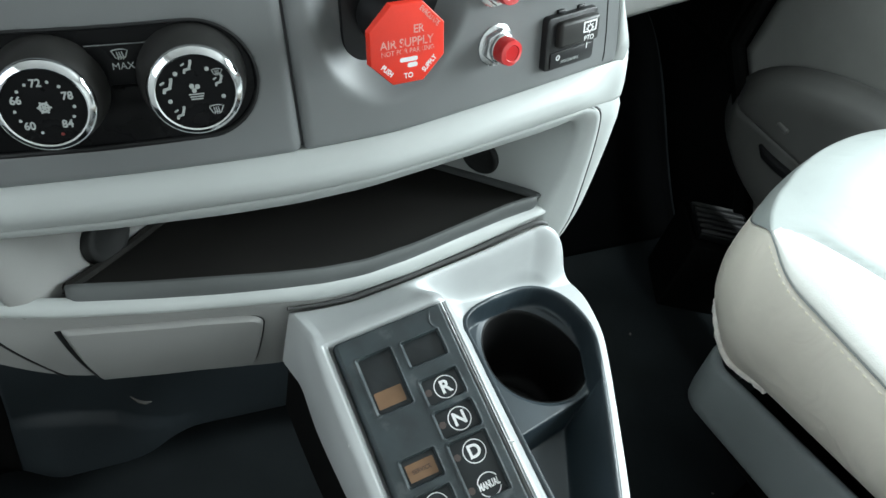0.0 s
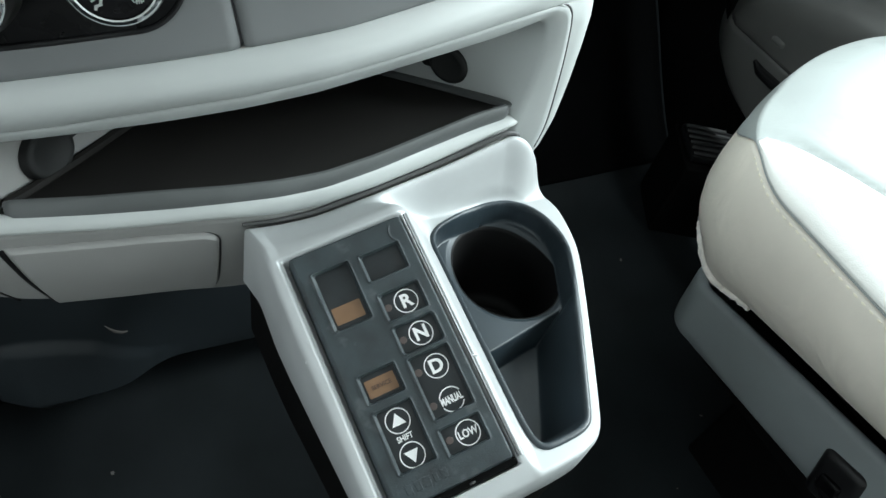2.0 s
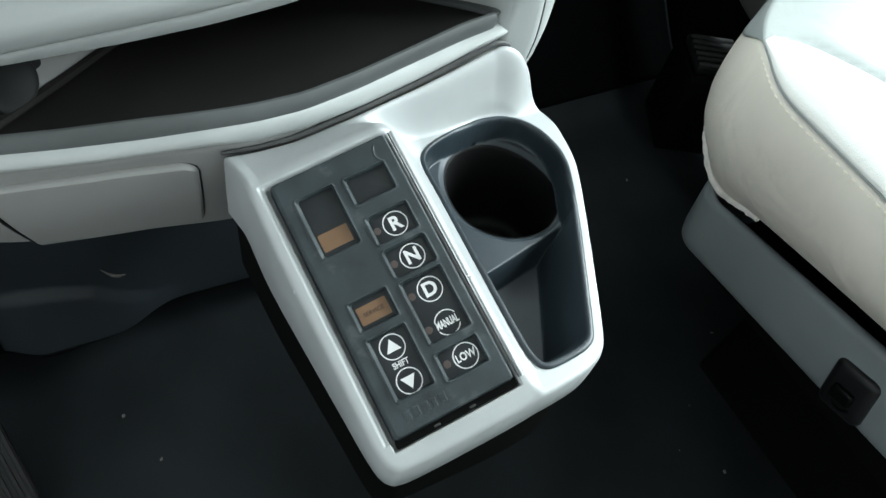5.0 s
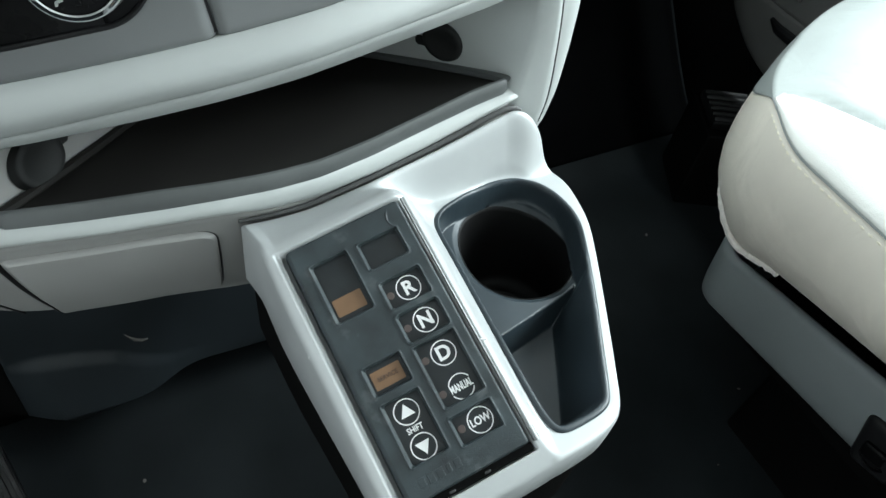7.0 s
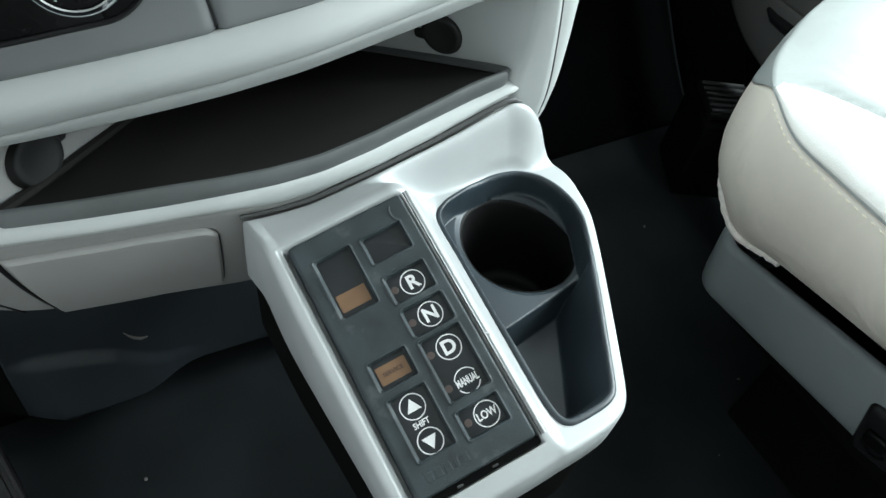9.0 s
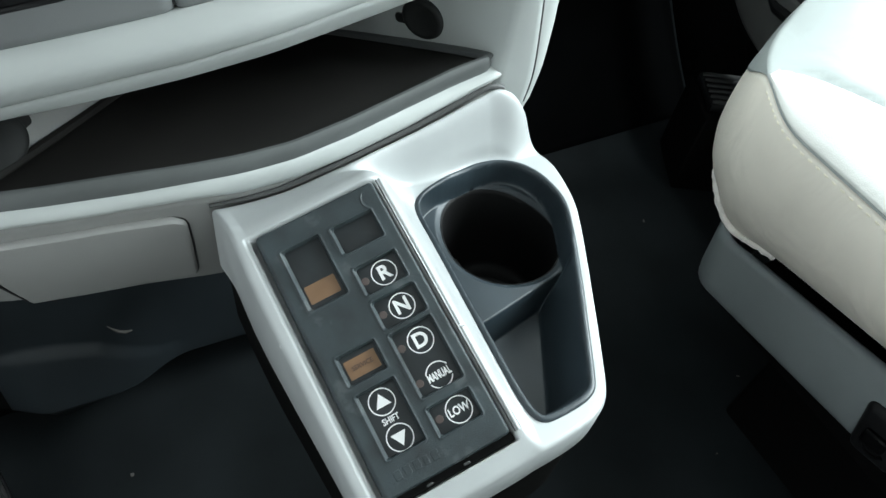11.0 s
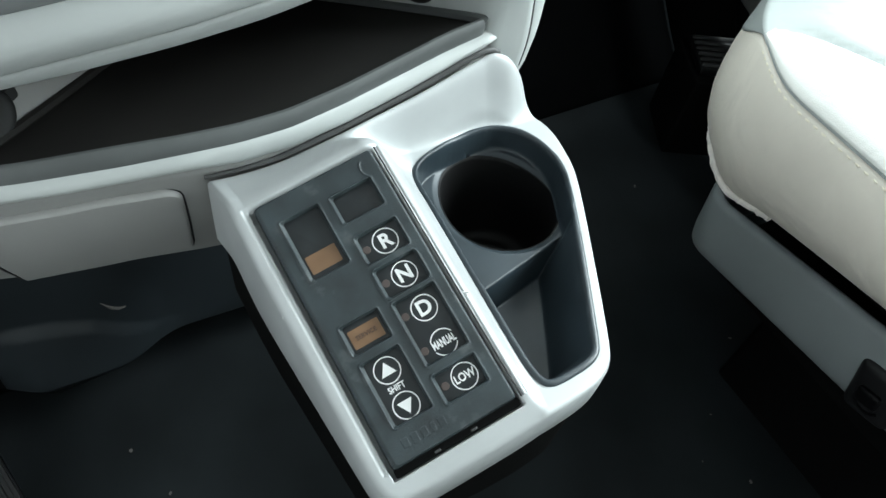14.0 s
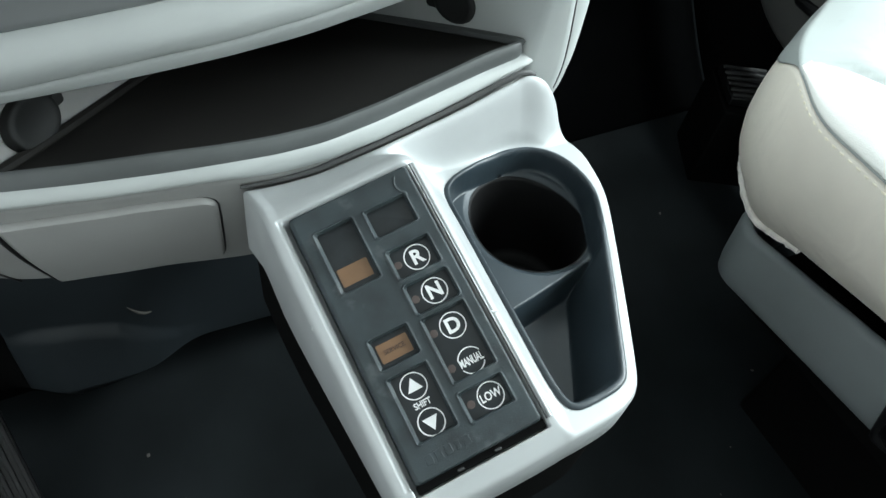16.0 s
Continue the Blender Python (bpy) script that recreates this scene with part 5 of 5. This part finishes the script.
# raised white bolster along the flank, inside the seam
flank = [p[:2] for p in seat_ring(lambda y: (flank_inset(y, 0.6975) - 0.0016, 0.0), 300) if p[0] < SCX and p[1] < 0.12]
rows = []
for y in np.concatenate([np.linspace(-0.60, 0.03, 90), np.linspace(0.034, 0.0805, 26)]):
    x0 = float(np.interp(y, [p[1] for p in flank], [p[0] for p in flank]))
    x1 = max(x0 + 0.012, float(np.interp(-y, [-p[1] for p in CREASE[2:]], [p[0] for p in CREASE[2:]])) + 0.001)
    end = float(step((0.0805 - y) / 0.10))
    row = []
    for u in np.linspace(0, 1, 40):
        x = x0 + (x1 - x0) * u
        q = (x - x0) / (SCX - x0)
        lift = float(step(0.5 + q / 0.32)) * 2 - 1 if q < 0.16 else 1.0
        row.append((x, y, 0.6978 + (seat_top(x, y) - 0.6978) * lift + 0.0016 * min(1, u * 16, (1 - u) * 16 + 0.3) + 0.0115 * math.sin(math.pi * u) ** 0.9 * end))
    rows.append(row)
sheet("side_bolster", rows, BOLSTER, seat, "white vinyl side bolster", thick=0.002, angle=180)
seam = [Vector((x - 0.0004, y, 0.6978)) for x, y, _ in seat_ring(lambda y: (flank_inset(y, 0.6975) - 0.0006, 0.0), 240)][10:150]
seam_path = [p for p in seam if p.y < 0.079 and p.x < 0.6]
part("piping", tube(seam_path, 0.0013), VINYL, seat)

bm = bmesh.new()
line = [Vector((x - 0.0008, y, 0.6905)) for x, y, _ in seat_ring(lambda y: (flank_inset(y, 0.6905) - 0.0006, 0.0), 600)]
line = [p for p in line if p.y < 0.072 and p.x < 0.6]
acc = 0.0
for a, b in zip(line, line[1:]):
    acc += (b - a).length
    if acc > 0.0088:
        acc = 0.0
        t = (b - a).normalized()
        q = tube([a - t * 0.0026 - Vector((0.0006, 0, 0)), a - Vector((0.0010, 0, 0)), a + t * 0.0026 - Vector((0.0006, 0, 0))], [0.0007, 0.0013, 0.0007], 6)
        tmp = bpy.data.meshes.new("stitch")
        q.to_mesh(tmp)
        q.free()
        bm.from_mesh(tmp)
        bpy.data.meshes.remove(tmp)
tagged(part("stitching", bm, THREAD, seat, "row of pale stitches"), kind="stuff")
# frayed backing below the cushion's corner
fr_line = [(x, y, 0.5275 + cushion_low(y, 0.528)) for x, y, _ in seat_ring(lambda y: (0.058 * (1 - 0.44 * float(step((y + 0.03) / 0.08))), 0.0), 420)]
fr_line = [p for p in fr_line if -0.034 < p[1] < 0.100 and p[0] < 0.62]
random.seed(5)
part("frayed_edge", tube([(x - 0.003 + random.uniform(-0.0006, 0.0006), y, z + random.uniform(-0.0006, 0.0006)) for x, y, z in fr_line], [0.0048 + random.uniform(-0.0009, 0.0005) for _ in fr_line], 8), FLEECE, seat, "frayed white cloth edge")


def base_outline(inset, n=100):
    pts = []
    for k in range(n + 1):
        t = k / n
        if t < 0.5:
            pts.append((0.555 + inset, -0.62 + (0.05 + 0.62) * t / 0.5))
        else:
            a = math.pi / 2 * (t - 0.5) / 0.5
            pts.append((0.555 + inset + 0.07 * (1 - math.cos(a)), 0.05 + (0.058 - inset) * math.sin(a)))
    pts.append((1.02, 0.108 - inset))
    return pts


rows = [[(x, y, z) for x, y in base_outline(i)] for z, i in ((0.425, 0.0145), (0.444, 0.0135), (0.4500, 0.0110), (0.4515, 0.0080), (0.4495, 0.003), (0.444, 0.0), (0.35, 0.004), (0.335, 0.006), (0.330, 0.010), (0.328, 0.03))]
rows = [[(x, y, z - 0.026 - (0.175 if z > 0.4 and y < 0 else 0.20 if z > 0.4 else 0.11) * y + (0.016 if z < 0.4 else 0.0)) for x, y, z in r] for r in rows]
sheet("base_cover", rows, SEATBASE, seat, "mid grey plastic base cover", thick=0.004, angle=60)
part("cushion_pan", box(0.46, 0.66, 0.12, 0.02, at=(0.85, -0.28, 0.470)), DULL, seat, "black pan under the cushion")
part("lower_frame", box(0.42, 0.60, 0.05, 0.01, at=(0.80, -0.25, 0.305)), DULL, seat, "black steel frame")
part("pedestal", box(0.30, 0.42, 0.29, 0.01, at=(0.84, -0.25, 0.145)), DULL, seat, "black pedestal on the floor")
# adjuster latch let into the base cover
latch = part("latch_recess", box(0.030, 0.062, 0.082, 0.012, 4), BLACK, seat, "black latch housing")
latch.matrix_world = pose(0.562, -0.2310, 0.386, -14, 0, 0)
part("latch_lever", box(0.010, 0.030, 0.024, 0.005, 3, at=(-0.016, 0.002, -0.004)), GLOSS, latch, "glossy black lever")
part("latch_ring", tube([(-0.0165, 0.016 * math.cos(a), -0.010 + 0.016 * math.sin(a)) for a in np.linspace(-2.6, 0.2, 14)], 0.0022), GLOSS, latch)

# ---------------------------------------------------------------- passenger door and sill
door = thing("passenger_door", "grey truck door lining with a dark moulded armrest", "door")


def door_front(z):
    """Where the lining's slanted front edge stands at a height."""
    return float(np.interp(z, (0.28, 0.40, 0.47, 0.55, 0.68, 0.76, 1.10), (0.42, 0.50, 0.57, 0.650, 0.645, 0.575, 0.46)))


rows = [[(1.06 + 0.02 * abs(u - 0.5), -0.75 + (door_front(z) + 0.75) * u, z) for u in np.linspace(0, 1, 60)] for z in np.linspace(0.28, 1.08, 60)]
sheet("lining", rows, DOORUPPER, door, thick=0.01, angle=180)
rows = []
for q in (1.0, 0.97, 0.92, 0.86, 0.80, 0.6, 0.4, 0.2, 0.0):
    row = []
    for k in range(91):
        a = 2 * math.pi * k / 90
        y = 0.235 + 0.385 * q * math.copysign(abs(math.cos(a)) ** 0.85, math.cos(a))
        z = 0.480 + 0.172 * q * math.copysign(abs(math.sin(a)) ** 0.85, math.sin(a)) + 0.12 * (0.4 - y) * (1 if math.sin(a) > 0 else 0.1) * q
        row.append((1.056 - 0.055 * float(step((1 - q) / 0.2)), y, z))
    rows.append(row)
sheet("armrest", rows, DOORGREY, door, "dark grey moulded armrest", thick=0.004, angle=180)
# small nub added in place of a soft highlight on the armrest
part("highlight_nub", box(0.014, 0.030, 0.012, 0.005, 3, at=(0.999, 0.441, 0.512)), DOORGREY, door, "small added nub standing for a highlight on the door")
part("pocket_slot", tube([(0.998, 0.462, 0.455), (0.997, 0.440, 0.447), (0.997, 0.40, 0.447), (0.998, 0.28, 0.455)], [0.004, 0.010, 0.011, 0.010], 10), BLACK, door, "dark pocket slot")
seal = [(1.05, door_front(z) + 0.020, z) for z in np.linspace(0.28, 0.95, 40)]
part("door_seal", tube(seal, 0.018, 10), DULL, door, "black rubber door seal")
# grey trim drawn near-black, so that footwell shade is in the colour
pillar = thing("footwell_side_trim", "trim panel ahead of the door, coloured near-black for the footwell's shade", "trim panel")
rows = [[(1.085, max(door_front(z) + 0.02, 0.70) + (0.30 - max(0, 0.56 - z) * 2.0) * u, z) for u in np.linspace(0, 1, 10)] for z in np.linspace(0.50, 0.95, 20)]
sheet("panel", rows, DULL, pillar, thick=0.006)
sill = thing("door_sill_plate", "black ribbed step plate at the door opening", "sill plate")
sill.matrix_world = pose(1.050, 0.466, 0.215, 0, 0, -28)
part("plate", box(0.125, 0.11, 0.02, 0.005), BLACK, sill)
part("riser", box(0.16, 0.15, 0.20, 0.005, at=(0.01, 0, -0.112)), DULL, sill)
for k in range(6):
    part("rib", box(0.118, 0.0075, 0.008, 0.003, 2, at=(0, -0.045 + 0.018 * k, 0.0115)), JOINT, sill)

# ---------------------------------------------------------------- specks on the floor
random.seed(11)
bm = bmesh.new()
spots = [(0.838, -0.222), (0.55, -0.157), (0.62, -0.10), (0.72, -0.25), (-0.21, 0.17), (0.70, -0.19), (0.60, -0.22), (-0.1, 0.05)]
spots += [(random.uniform(-0.35, 0.85), random.uniform(-0.35, 0.4)) for _ in range(10)]
for x, y in spots:
    s = random.uniform(0.0012, 0.0032)
    m = Matrix.Translation((x, y, 0.0085)) @ Matrix.Rotation(random.uniform(0, 6), 4, "Z") @ Matrix.Diagonal((s * random.uniform(1, 2.2), s, s * 0.6, 1))
    bmesh.ops.create_icosphere(bm, subdivisions=1, radius=1, matrix=m)
tagged(part("dirt_specks", bm, SCUFF), "small pale crumbs of dirt lying on the floor mat", "dirt", kind="stuff")
